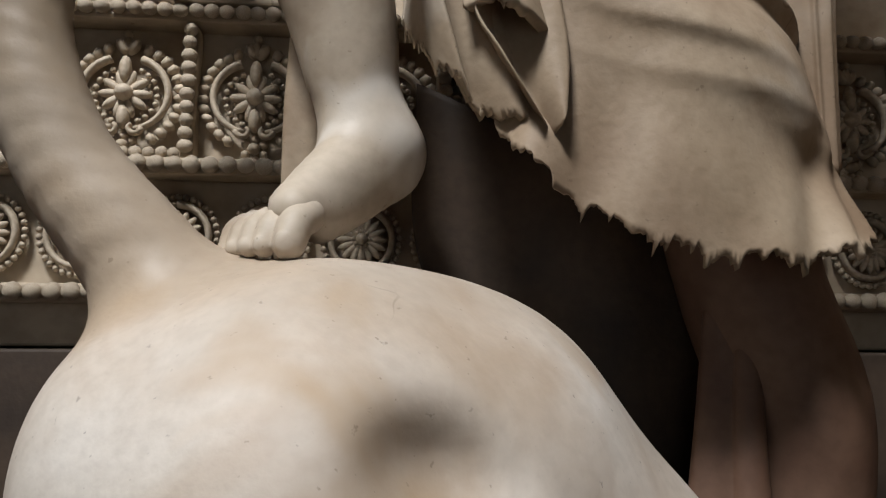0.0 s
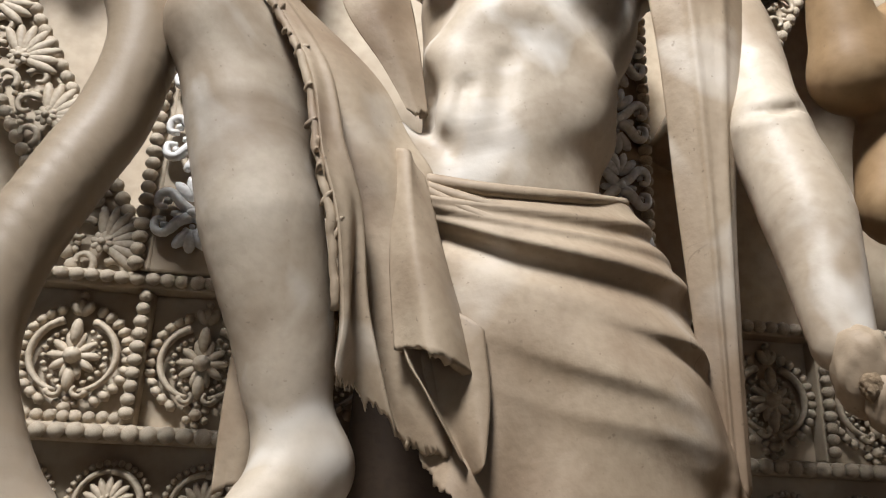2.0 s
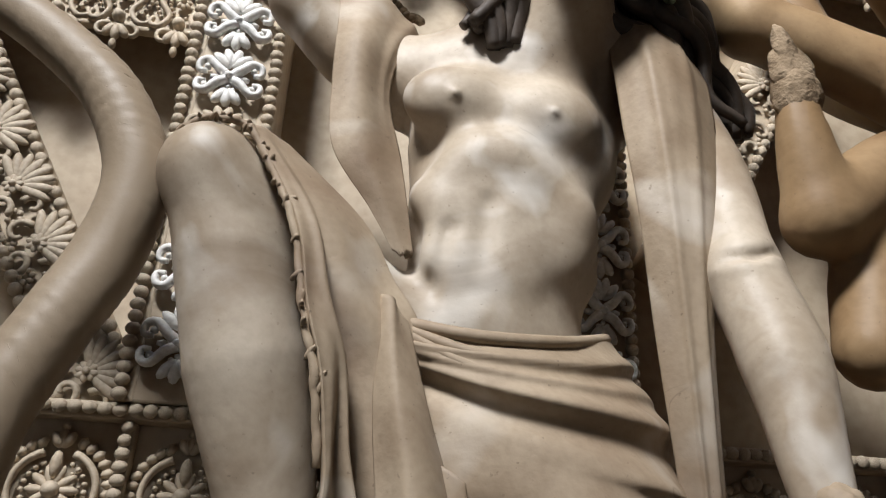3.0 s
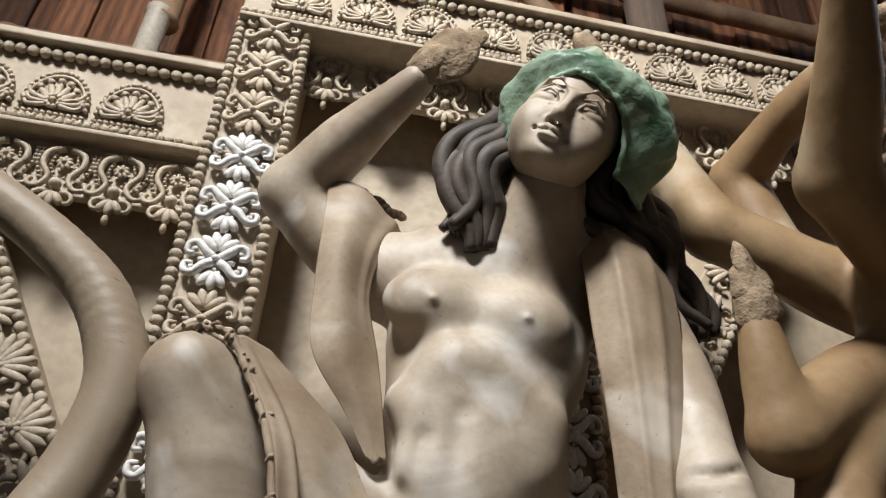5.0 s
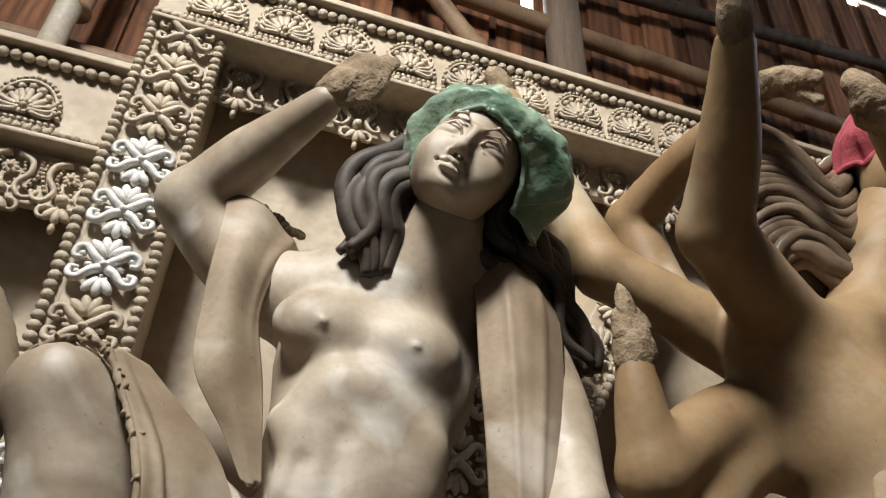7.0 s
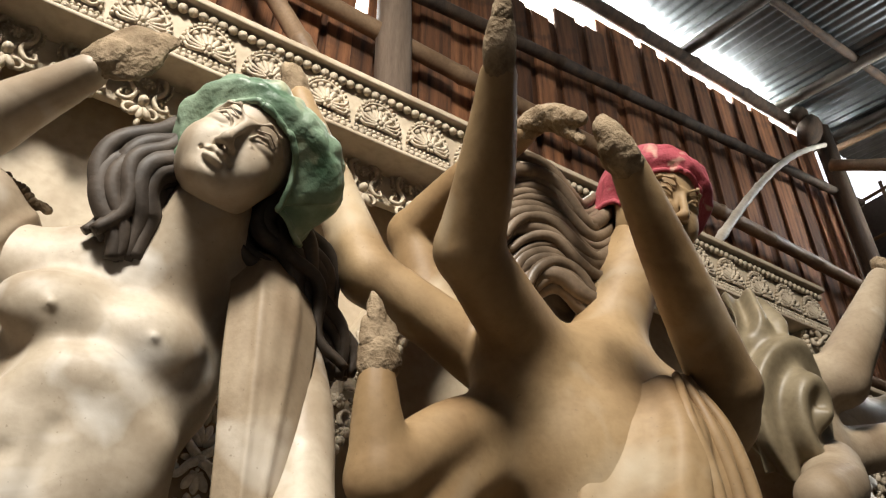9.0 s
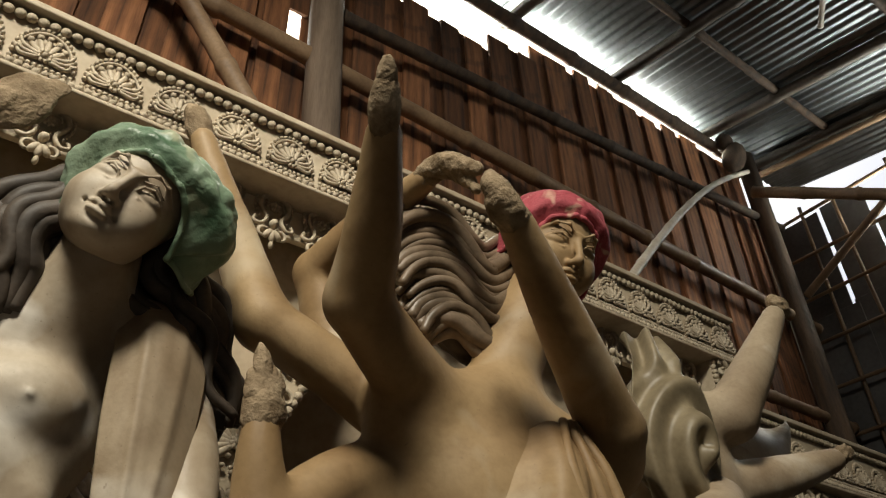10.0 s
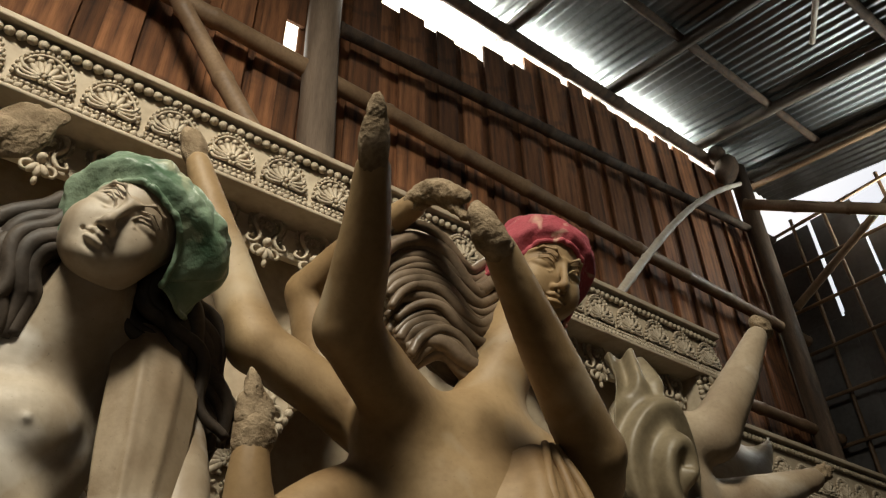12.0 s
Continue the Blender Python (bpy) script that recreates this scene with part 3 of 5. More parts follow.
def rosette_bm():
    bm = bmesh.new()
    ball(bm, (0, -0.010, 0), (0.0125, 0.012, 0.0125))
    for k in range(10):
        petal(bm, (0, -0.003, 0), k * 36 + 18, 0.036, 0.0068, 0.003, 0.8)
    petal(bm, (0, -0.004, 0.014), 0, 0.040, 0.0085, 0.006, 0.8)
    petal(bm, (0, -0.004, -0.016), 180, 0.036, 0.0085, 0.005, 0.8)
    for sx in (1, -1):
        curl(bm, (0.004 * sx, -0.006, 0), 0.053, 18, 168, 0.0062, 0.97, 18, sx)
        curl(bm, (sx * 0.014, -0.008, -0.048), 0.011, 90, 330, 0.005, 0.4, 10, sx)
        dots(bm, (0, -0.003, 0), 0.0405, 28, 155, 9, 0.0048, sx)
        dots(bm, (0, -0.001, 0), 0.031, 40, 140, 6, 0.0036, sx)
        dots(bm, (0, -0.003, 0), 0.071, 22, 150, 12, 0.0078, sx, 1.35)
    for a in (-32, 0, 32):
        petal(bm, (0, -0.003, 0.058), a, 0.027, 0.008, 0.002, 0.8)
    ball(bm, (0, -0.006, 0.088), 0.006)
    ball(bm, (0, -0.006, -0.073), 0.0085)
    dots(bm, (0, -0.003, -0.073), 0.014, 0, 300, 6, 0.0065)
    return bm


def oval_bm():
    bm = bmesh.new()
    for k in range(16):
        petal(bm, (0, -0.002, 0), k * 22.5, 0.038, 0.006, 0.002, 0.7)
    ball(bm, (0, -0.007, 0), 0.009)
    dots(bm, (0, -0.007, 0), 0.011, 0, 320, 8, 0.004)
    curl(bm, (0, -0.003, 0), 0.045, 0, 360, 0.006, 1.0, 26)
    dots(bm, (0, -0.002, 0), 0.056, 0, 350, 34, 0.0052)
    return bm


def flower_bm():
    bm = bmesh.new()
    ball(bm, (0, -0.012, 0), (0.009, 0.009, 0.007))
    for sx in (1, -1):
        for sz in (1, -1):
            arm = spline([(0.004 * sx, -0.008, 0.004 * sz), (0.018 * sx, -0.012, 0.014 * sz), (0.033 * sx, -0.010, 0.030 * sz), (0.047 * sx, -0.008, 0.026 * sz), (0.048 * sx, -0.007, 0.011 * sz), (0.036 * sx, -0.007, 0.010 * sz)], 16)
            tube(bm, arm, np.linspace(0.0085, 0.0042, 16), 7)
            ball(bm, (0.036 * sx, -0.007, 0.018 * sz), 0.0062, sub=1)
        ball(bm, (0.022 * sx, -0.006, 0.0), (0.010, 0.006, 0.006), sub=1)
    for q in (-48, -16, 16, 48):
        petal(bm, (0, -0.005, 0.020), q, 0.040, 0.0085, 0.003, 0.8)
    for q in (-36, 0, 36):
        petal(bm, (0, -0.005, -0.022), 180 + q, 0.036, 0.0088, 0.003, 0.8)
    dots(bm, (0, -0.008, -0.026), 0.008, 0, 288, 5, 0.0045)
    return bm


def fan_bm():
    """A palmette: spoon petals in a scalloped arch, scrolls beside them, a small flower and two cords below."""
    bm = bmesh.new()
    for a in range(-75, 76, 25):
        petal(bm, (0, -0.003, -0.020), a, 0.052, 0.0070, 0.003, 0.8)
        q = radians(a)
        ball(bm, (0.045 * math.sin(q), -0.007, -0.020 + 0.050 * math.cos(q)), (0.0085, 0.007, 0.0085), sub=1)
    arch = [(0.056 * math.sin(radians(a)), -0.003, -0.022 + 0.068 * math.cos(radians(a))) for a in range(-92, 93, 8)]
    tube(bm, arch, [0.0038] * len(arch), 6)
    for i in range(19):
        a = radians(-92 + 184 * i / 18)
        ball(bm, (0.061 * math.sin(a), -0.004, -0.022 + 0.075 * math.cos(a)), (0.0058, 0.006, 0.0058), sub=1)
    for sx in (1, -1):
        for k in range(3):
            arm = spline([(0.012 * sx, -0.009, -0.026 + 0.004 * k), (0.028 * sx, -0.010, -0.030 + 0.008 * k), (0.046 * sx, -0.009, -0.030 + 0.012 * k), (0.054 * sx, -0.008, -0.020 + 0.014 * k)], 10)
            tube(bm, arm, np.linspace(0.0046, 0.0036, 10), 6)
        ball(bm, (0.055 * sx, -0.008, -0.018), 0.0065, sub=1)
    ball(bm, (0, -0.013, -0.018), 0.007, sub=1)
    dots(bm, (0, -0.011, -0.018), 0.0125, 0, 320, 9, 0.0056)
    for k in range(11):
        ball(bm, (-0.060 + 0.012 * k, -0.005, -0.043), (0.0066, 0.006, 0.0048), (0, 25, 0), 1)
        ball(bm, (-0.060 + 0.012 * k, -0.006, -0.053), (0.0066, 0.007, 0.0048), (0, -25, 0), 1)
    return bm


def pendant_bm():
    bm = bmesh.new()
    for sx in (1, -1):
        pts = spline([(0.006 * sx, -0.006, 0.062), (0.030 * sx, -0.007, 0.050), (0.034 * sx, -0.008, 0.025), (0.018 * sx, -0.008, 0.0), (0.030 * sx, -0.008, -0.022), (0.048 * sx, -0.006, -0.018), (0.044 * sx, -0.006, -0.005)], 22)
        tube(bm, pts, np.linspace(0.0065, 0.004, 22), 6)
        pts = spline([(0.044 * sx, -0.003, 0.058), (0.046 * sx, -0.003, 0.03), (0.034 * sx, -0.003, 0.0)], 8)
        for q in pts:
            ball(bm, q, 0.0045, sub=1)
        for q in spline([(0.018 * sx, -0.004, 0.048), (0.022 * sx, -0.004, 0.026), (0.008 * sx, -0.004, 0.002)], 7):
            ball(bm, q, 0.0038, sub=1)
        curl(bm, (0.022 * sx, -0.005, -0.042), 0.016, -40, 200, 0.005, 0.4, 10, sx)
    for k in range(8):
        petal(bm, (0, -0.005, 0.032), k * 45, 0.015, 0.0045, 0.002, 0.8)
    ball(bm, (0, -0.010, 0.032), 0.005)
    ball(bm, (0, -0.010, -0.016), 0.011)
    for a in (-40, 0, 40):
        petal(bm, (0, -0.006, -0.030), 180 + a, 0.032, 0.0085, 0.002, 0.8)
    ball(bm, (0, -0.008, -0.070), (0.006, 0.006, 0.01))
    return bm


def palm_bm():
    bm = bmesh.new()
    for a in range(-20, 121, 20):
        petal(bm, (0.0, -0.004, 0.004), a, 0.060, 0.0085, 0.005, 0.9)
    for k in range(8):
        petal(bm, (-0.002, -0.010, 0.004), k * 45, 0.017, 0.0055, 0.004, 0.8)
    ball(bm, (-0.002, -0.018, 0.004), 0.006)
    curl(bm, (-0.036, -0.006, 0.014), 0.022, 40, -230, 0.006, 0.3, 14)
    curl(bm, (-0.022, -0.006, -0.030), 0.020, 140, -120, 0.006, 0.3, 14)
    curl(bm, (0.026, -0.006, -0.032), 0.018, -60, 210, 0.006, 0.3, 12)
    dots(bm, (-0.046, -0.004, -0.008), 0.010, 0, 300, 6, 0.006)
    dots(bm, (0.0, -0.004, -0.048), 0.010, 0, 300, 6, 0.0055)
    return bm


MASTERS = {}


def ornament(kind, maker, at, parent, mat, label="", roll=0.0, size=1.0, mirror=False, name=None):
    key = (kind, mat.name)
    if key not in MASTERS:
        bm = maker()
        me = bpy.data.meshes.new(kind)
        bm.to_mesh(me)
        bm.free()
        me.materials.append(mat)
        me.polygons.foreach_set("use_smooth", np.full(len(me.polygons), True))
        MASTERS[key] = me
    ob = new(name or kind, MASTERS[key])
    ob.parent = parent
    sz = size if hasattr(size, "__len__") else (size, size, size)
    ob.matrix_basis = Matrix.LocRotScale(Vector(at), Euler((0, radians(roll), 0)), Vector((-sz[0] if mirror else sz[0], sz[1], sz[2])))
    if label:
        ob["label"] = label
    return ob


bead_rng = random.Random(9)


def bead_row(parent, a, b, r, squash=1.0, mat=None):
    """Beads side by side from a to b, each an object of its own."""
    a, b = Vector(a), Vector(b)
    d = b - a
    n = max(1, int(round(d.length / (2 * r * squash * 0.97))))
    ang = math.degrees(math.atan2(d.x, d.z))
    for i in range(n):
        s = 1 + bead_rng.uniform(-0.07, 0.07)
        ornament("bead", bead_mesh, a + d * ((i + 0.5) / n) + Vector((bead_rng.uniform(-1, 1), 0, bead_rng.uniform(-1, 1))) * 0.0008, parent, mat or CARVED,
                 roll=ang + bead_rng.uniform(-6, 6), size=(r * 1.0 * s, r * 0.95, r * squash))


def board_part(parent, lo, hi, name="board", mat=None, bevel=0.004):
    return part(name, box(bmesh.new(), lo, hi, bevel), mat or BOARD, parent, smooth=False)


backboard = tagged(thing("backdrop_board"), "plain buff backing board of the carved idol backdrop", "board", kind="structure")
board_part(backboard, (-0.27, 1.23, 0.3), (2.69, 1.255, 2.95))
board_part(backboard, (-1.9, 1.27, 0.3), (-0.272, 1.295, 2.5))
board_part(backboard, (2.70, 1.27, 0.3), (4.6, 1.295, 2.62))

# two decorated pillars
for px0, side in ((-0.194, "left"), (2.608, "right")):
    pil = tagged(thing("pillar", (px0, 1.03, 0)), "buff backdrop pillar with bead borders and flower reliefs", "pillar", "pillars of the backdrop")
    board_part(pil, (-0.068, 0.008, 1.60), (0.068, 0.24, 2.85), "shaft")
    for sx in (-1, 1):
        bead_row(pil, (0.074 * sx, 0.0, 1.60), (0.074 * sx, 0.0, 2.85), 0.0125, 0.82)
        board_part(pil, (0.068 * sx - 0.014, 0.006, 1.60), (0.068 * sx + 0.014, 0.24, 2.85), "edge_strip")
    bead_row(pil, (-0.066, 0.0, 2.85), (0.075, 0.0, 2.85), 0.0115)
    for k, z in enumerate((2.785, 2.663, 2.541, 2.419, 2.297, 2.175, 2.053, 1.931, 1.809, 1.687)):
        white = k in (3, 4, 5, 7, 8, 9)
        ornament("flower_relief", flower_bm, (0.0, 0.0, z), pil, CHALK if white else CARVED, "chalk white flower relief" if white else "", size=(1.12, 1.4, 1.06))

pil = tagged(thing("pillar", (0.470, 1.045, 0)), "narrow inner backdrop pillar with white flower reliefs", "pillar", "pillars of the backdrop")
board_part(pil, (-0.066, 0.008, 1.60), (0.066, 0.18, 2.30), "shaft")
for sx in (-1, 1):
    bead_row(pil, (0.066 * sx, 0.0, 1.60), (0.066 * sx, 0.0, 2.30), 0.0125, 0.82)
for z in (2.18, 2.06, 1.935, 1.81, 1.69):
    ornament("flower_relief", flower_bm, (0.012, 0.0, z), pil, CHALK, "chalk white flower relief", size=(1.05, 1.4, 1.1))

# rosette registers low on the backdrop
regs = tagged(thing("rosette_panel", (0, PANEL_Y, 0)), "dark buff panels with carved rosettes framed by beads", "panel")
board_part(regs, (-1.35, 0.034, 1.12), (2.4, 0.17, 1.61))
for z in (1.588, 1.366, 1.19):
    board_part(regs, (-1.35, -0.012, z - 0.012), (2.4, 0.034, z + 0.012), "ledge")
for i in range(-6, 13):
    x = -0.252 + 0.1815 * i
    if -1.3 < x < 2.3:
        board_part(regs, (x - 0.010, 0.002, 1.379), (x + 0.010, 0.034, 1.575), "divider")
        bead_row(regs, (x, -0.006, 1.385), (x, -0.006, 1.575), 0.0112, 0.85)
        ornament("rosette", rosette_bm, (x + 0.091, 0.024, 1.474), regs, CARVED, size=(1.06, 1.5, 1.02))
bead_row(regs, (-1.34, -0.020, 1.588), (2.39, -0.020, 1.588), 0.011)
bead_row(regs, (-1.34, -0.020, 1.366), (2.39, -0.020, 1.366), 0.0125)
bead_row(regs, (-1.34, 0.006, 1.388), (-0.26, 0.006, 1.388), 0.009)
for i in range(-8, 18):
    ornament("oval_rosette", oval_bm, (-0.262 + 0.128 * i, 0.022, 1.272), regs, CARVED, size=(0.98, 1.5, 1.0))
bead_row(regs, (-1.34, -0.020, 1.19), (2.39, -0.020, 1.19), 0.0125)
# board added across the open gap below; its dark colour stands for shade
base = tagged(thing("backdrop_gap_shade"), "plain board coloured dark for the shaded gap under the backdrop", "plinth", kind="structure")
board_part(base, (-1.6, 1.0, 0), (3.0, 1.13, 1.115), "gap_board", SHADE_DARK)


def gable(points, parent_label, mirror=False):
    g = tagged(thing("gable_strip", (0, 1.075, 0)), parent_label, "moulding")
    a, b = np.array(points[0]), np.array(points[1])
    d = b - a
    L = np.linalg.norm(d)
    ang = math.degrees(math.atan2(d[0], d[1]))
    bm = box(bmesh.new(), (-0.05, 0.0, 0), (0.05, 0.17, L), 0.004)
    ob = part("strip", bm, BOARD, g, smooth=False)
    ob.matrix_basis = Matrix.LocRotScale((a[0], 0.0, a[1]), Euler((0, radians(ang), 0)), None)
    nrm = np.array([d[1], -d[0]]) / L * (-1 if d[0] < 0 else 1)
    for off in (-0.052, 0.052) if not mirror else (0.052,):
        bead_row(g, (a[0] + nrm[0] * off, -0.006, a[1] + nrm[1] * off), (b[0] + nrm[0] * off, -0.006, b[1] + nrm[1] * off), 0.012)
    n = int(L / 0.115)
    for i in range(n):
        q = a + d * (i + 0.35) / n
        ornament("palm_leaf", palm_bm, (q[0], -0.004, q[1]), g, CARVED, roll=10 * (-1) ** i, mirror=d[0] > 0, size=1.05)
    return g


gable(((-0.305, 1.605), (-0.72, 2.30)), "slanting strip of palm leaf reliefs edged with beads")
gable(((0.66, 1.95), (0.98, 2.56)), "slanting strip of palm leaf reliefs edged with beads", True)


def frieze(x0, x1, y, z0, z1, first, step, parent_label, pend_y, pend_z, pend_step, pend_first, ztop_bead):
    g = tagged(thing("frieze_beam", (0, y, 0)), parent_label, "beam", "beams of the backdrop")
    board_part(g, (x0, 0.010, z0), (x1, 0.22, z1), "face_board")
    board_part(g, (x0, -0.028, z1), (x1, 0.225, z1 + 0.02), "cap_board")
    board_part(g, (x0, -0.012, z0 - 0.012), (x1, 0.225, z0), "sill_board")
    bead_row(g, (x0, -0.002, ztop_bead), (x1, -0.002, ztop_bead), 0.0128)
    bead_row(g, (x0, -0.004, z0 + 0.008), (x1, -0.004, z0 + 0.008), 0.0095)
    zc = z0 + 0.078
    x = first
    while x < x1 - 0.05:
        if x > x0 + 0.02:
            ornament("fan_relief", fan_bm, (x, 0.008, zc + 0.004), g, CARVED, size=(1.06, 1.3, 1.22))
        x += step
    board_part(g, (x0, pend_y - y + 0.008, pend_z - 0.03), (x1, pend_y - y + 0.03, z0 - 0.012), "valance_board")
    x = pend_first
    while x < x1 - 0.04:
        if x > x0 + 0.03:
            ornament("pendant_relief", pendant_bm, (x, pend_y - y + 0.004, pend_z), g, CARVED, size=(1.14, 1.5, 1.2))
        x += pend_step
    return g


frieze(-0.275, 2.685, 1.015, 2.822, 2.998, -0.145, 0.1535, "long buff frieze beam with fan reliefs and beads", 1.10, 2.745, 0.14, -0.06, 2.982)
frieze(-1.9, -0.275, 1.095, 2.480, 2.690, -1.515, 0.1515, "short buff frieze beam with fan reliefs and beads", 1.128, 2.372, 0.112, -1.67, 2.672)
frieze(2.70, 4.5, 1.095, 2.480, 2.690, 2.79, 0.1515, "short buff frieze beam with fan reliefs and beads", 1.128, 2.372, 0.112, 2.76, 2.672)


# ---- the clay figures ----
def head_skin(c, right, back, up, s=1.0):
    """A calm carved face on a head of height 0.224 s. Axes: right and back and up of the head as one faces it."""
    q = np.stack([right, back, up], 1)
    k = Clay((-0.11, -0.13, -0.14), (0.11, 0.12, 0.13), 0.0017)
    k.egg((0, 0.015, 0.03), (0.080, 0.090, 0.086))
    k.egg((0, -0.014, -0.026), (0.077, 0.066, 0.072), k=0.03)
    k.egg((0, -0.058, -0.085), (0.026, 0.020, 0.017), k=0.036)
    k.egg((0, -0.010, -0.068), (0.060, 0.052, 0.034), k=0.03)
    for x in (-1, 1):
        k.egg((0.040 * x, -0.050, -0.040), (0.028, 0.025, 0.030), k=0.026)
        k.egg((0.038 * x, -0.0915, 0.002), (0.027, 0.0170, 0.0150), (0, -8 * x, 0), k=0.012, cut=True)
        k.egg((0.0380 * x, -0.0580, 0.000), (0.0240, 0.0170, 0.0138), (0, 0, 18 * x), k=0.002)
        arc = [(0.0145 * x, -0.0750, -0.006), (0.024 * x, -0.0800, 0.0085), (0.038 * x, -0.0775, 0.0140), (0.051 * x, -0.0665, 0.0095), (0.062 * x, -0.0525, -0.002)]
        for p, q2 in zip(arc, arc[1:]):
            k.cone(p, q2, 0.0024, 0.0022, 0.0015)
        fold = [(0.018 * x, -0.0790, 0.0165), (0.037 * x, -0.0780, 0.0235), (0.055 * x, -0.0620, 0.0165)]
        for p, q2 in zip(fold, fold[1:]):
            k.cone(p, q2, 0.0016, 0.0013, 0.002)
        low = [(0.0145 * x, -0.0750, -0.006), (0.028 * x, -0.0765, -0.0125), (0.046 * x, -0.0670, -0.0110), (0.062 * x, -0.0525, -0.002)]
        for p, q2 in zip(low, low[1:]):
            k.cone(p, q2, 0.0018, 0.0018, 0.003)
        brow = [(0.010 * x, -0.0815, 0.021), (0.029 * x, -0.0835, 0.0345), (0.049 * x, -0.0680, 0.0345), (0.065 * x, -0.0450, 0.021)]
        for p, q2 in zip(brow, brow[1:]):
            k.cone(p, q2, 0.0026, 0.0016, 0.007)
        k.egg((0.0112 * x, -0.0865, -0.0405), (0.0070, 0.0098, 0.0068), k=0.008)
        k.egg((0.0070 * x, -0.0925, -0.0470), (0.0042, 0.0065, 0.0038), k=0.0015, cut=True)
    k.cone((0, -0.078, 0.020), (0, -0.1015, -0.032), 0.0056, 0.0080, 0.012)
    k.egg((0, -0.0985, -0.0365), (0.0088, 0.0085, 0.0076), k=0.008)
    lip = [(-0.0235, -0.072, -0.0590), (-0.0085, -0.0865, -0.0550), (0, -0.0875, -0.0570), (0.0085, -0.0865, -0.0550), (0.0235, -0.072, -0.0590)]
    for p, q2 in zip(lip, lip[1:]):
        k.cone(p, q2, 0.0042, 0.0050, 0.004)
    k.egg((0, -0.0820, -0.0690), (0.0175, 0.0102, 0.0076), k=0.004)
    for p, q2 in (((-0.0265, -0.076, -0.0605), (0, -0.0945, -0.0620)), ((0, -0.0945, -0.0620), (0.0265, -0.076, -0.0605))):
        k.cone(p, q2, 0.0017, 0.0017, 0.0015, cut=True)
    for x in (-1, 1):
        k.egg((0.0270 * x, -0.0765, -0.0600), (0.0022, 0.004, 0.0022), k=0.005, cut=True)
    k.egg((0, -0.089, -0.0800), (0.014, 0.008, 0.0045), k=0.008, cut=True)
    v, f = k.skin()
    return (v * np.array(s)) @ q.T + np.array(c), f


def axes(up, back):
    u = np.array(up, dtype=float)
    u /= np.linalg.norm(u)
    b = np.array(back, dtype=float)
    b -= (b @ u) * u
    b /= np.linalg.norm(b)
    return np.cross(b, u), b, u


def wavy_lock(st, path, width, n, radius, seed, waves=2.5, amp=0.016, mat=None):
    """A lock of carved hair: strands side by side along one path, waving together."""
    rng = np.random.RandomState(seed)
    base = spline(path, 30)
    tan = np.gradient(base, axis=0)
    tan /= np.linalg.norm(tan, axis=1)[:, None]
    side = np.cross(tan, np.array([0.1, 1.0, 0.1]))
    side /= np.linalg.norm(side, axis=1)[:, None] + 1e-9
    t = np.linspace(0, 1, 30)
    for i in range(n):
        o = (i / max(n - 1, 1) - 0.5) * width
        w = amp * np.sin(2 * np.pi * waves * t + 0.35 * i + rng.rand() * 0.6) * np.minimum(1, 3 * t + 0.2)
        taper = np.sin(np.pi * np.clip(0.25 + 0.60 * t, 0, 1))
        p = base + side * (o * (0.55 + 0.6 * taper) + w)[:, None] + np.array([0, 1, 0]) * (0.010 * rng.randn() + 0.008 * np.cos(3 * t + i))[:, None]
        st.add(*tube_data(p, radius * (0.75 + 0.4 * rng.rand()) * (0.35 + 0.75 * taper), 8, 1.0), mat or HAIR)


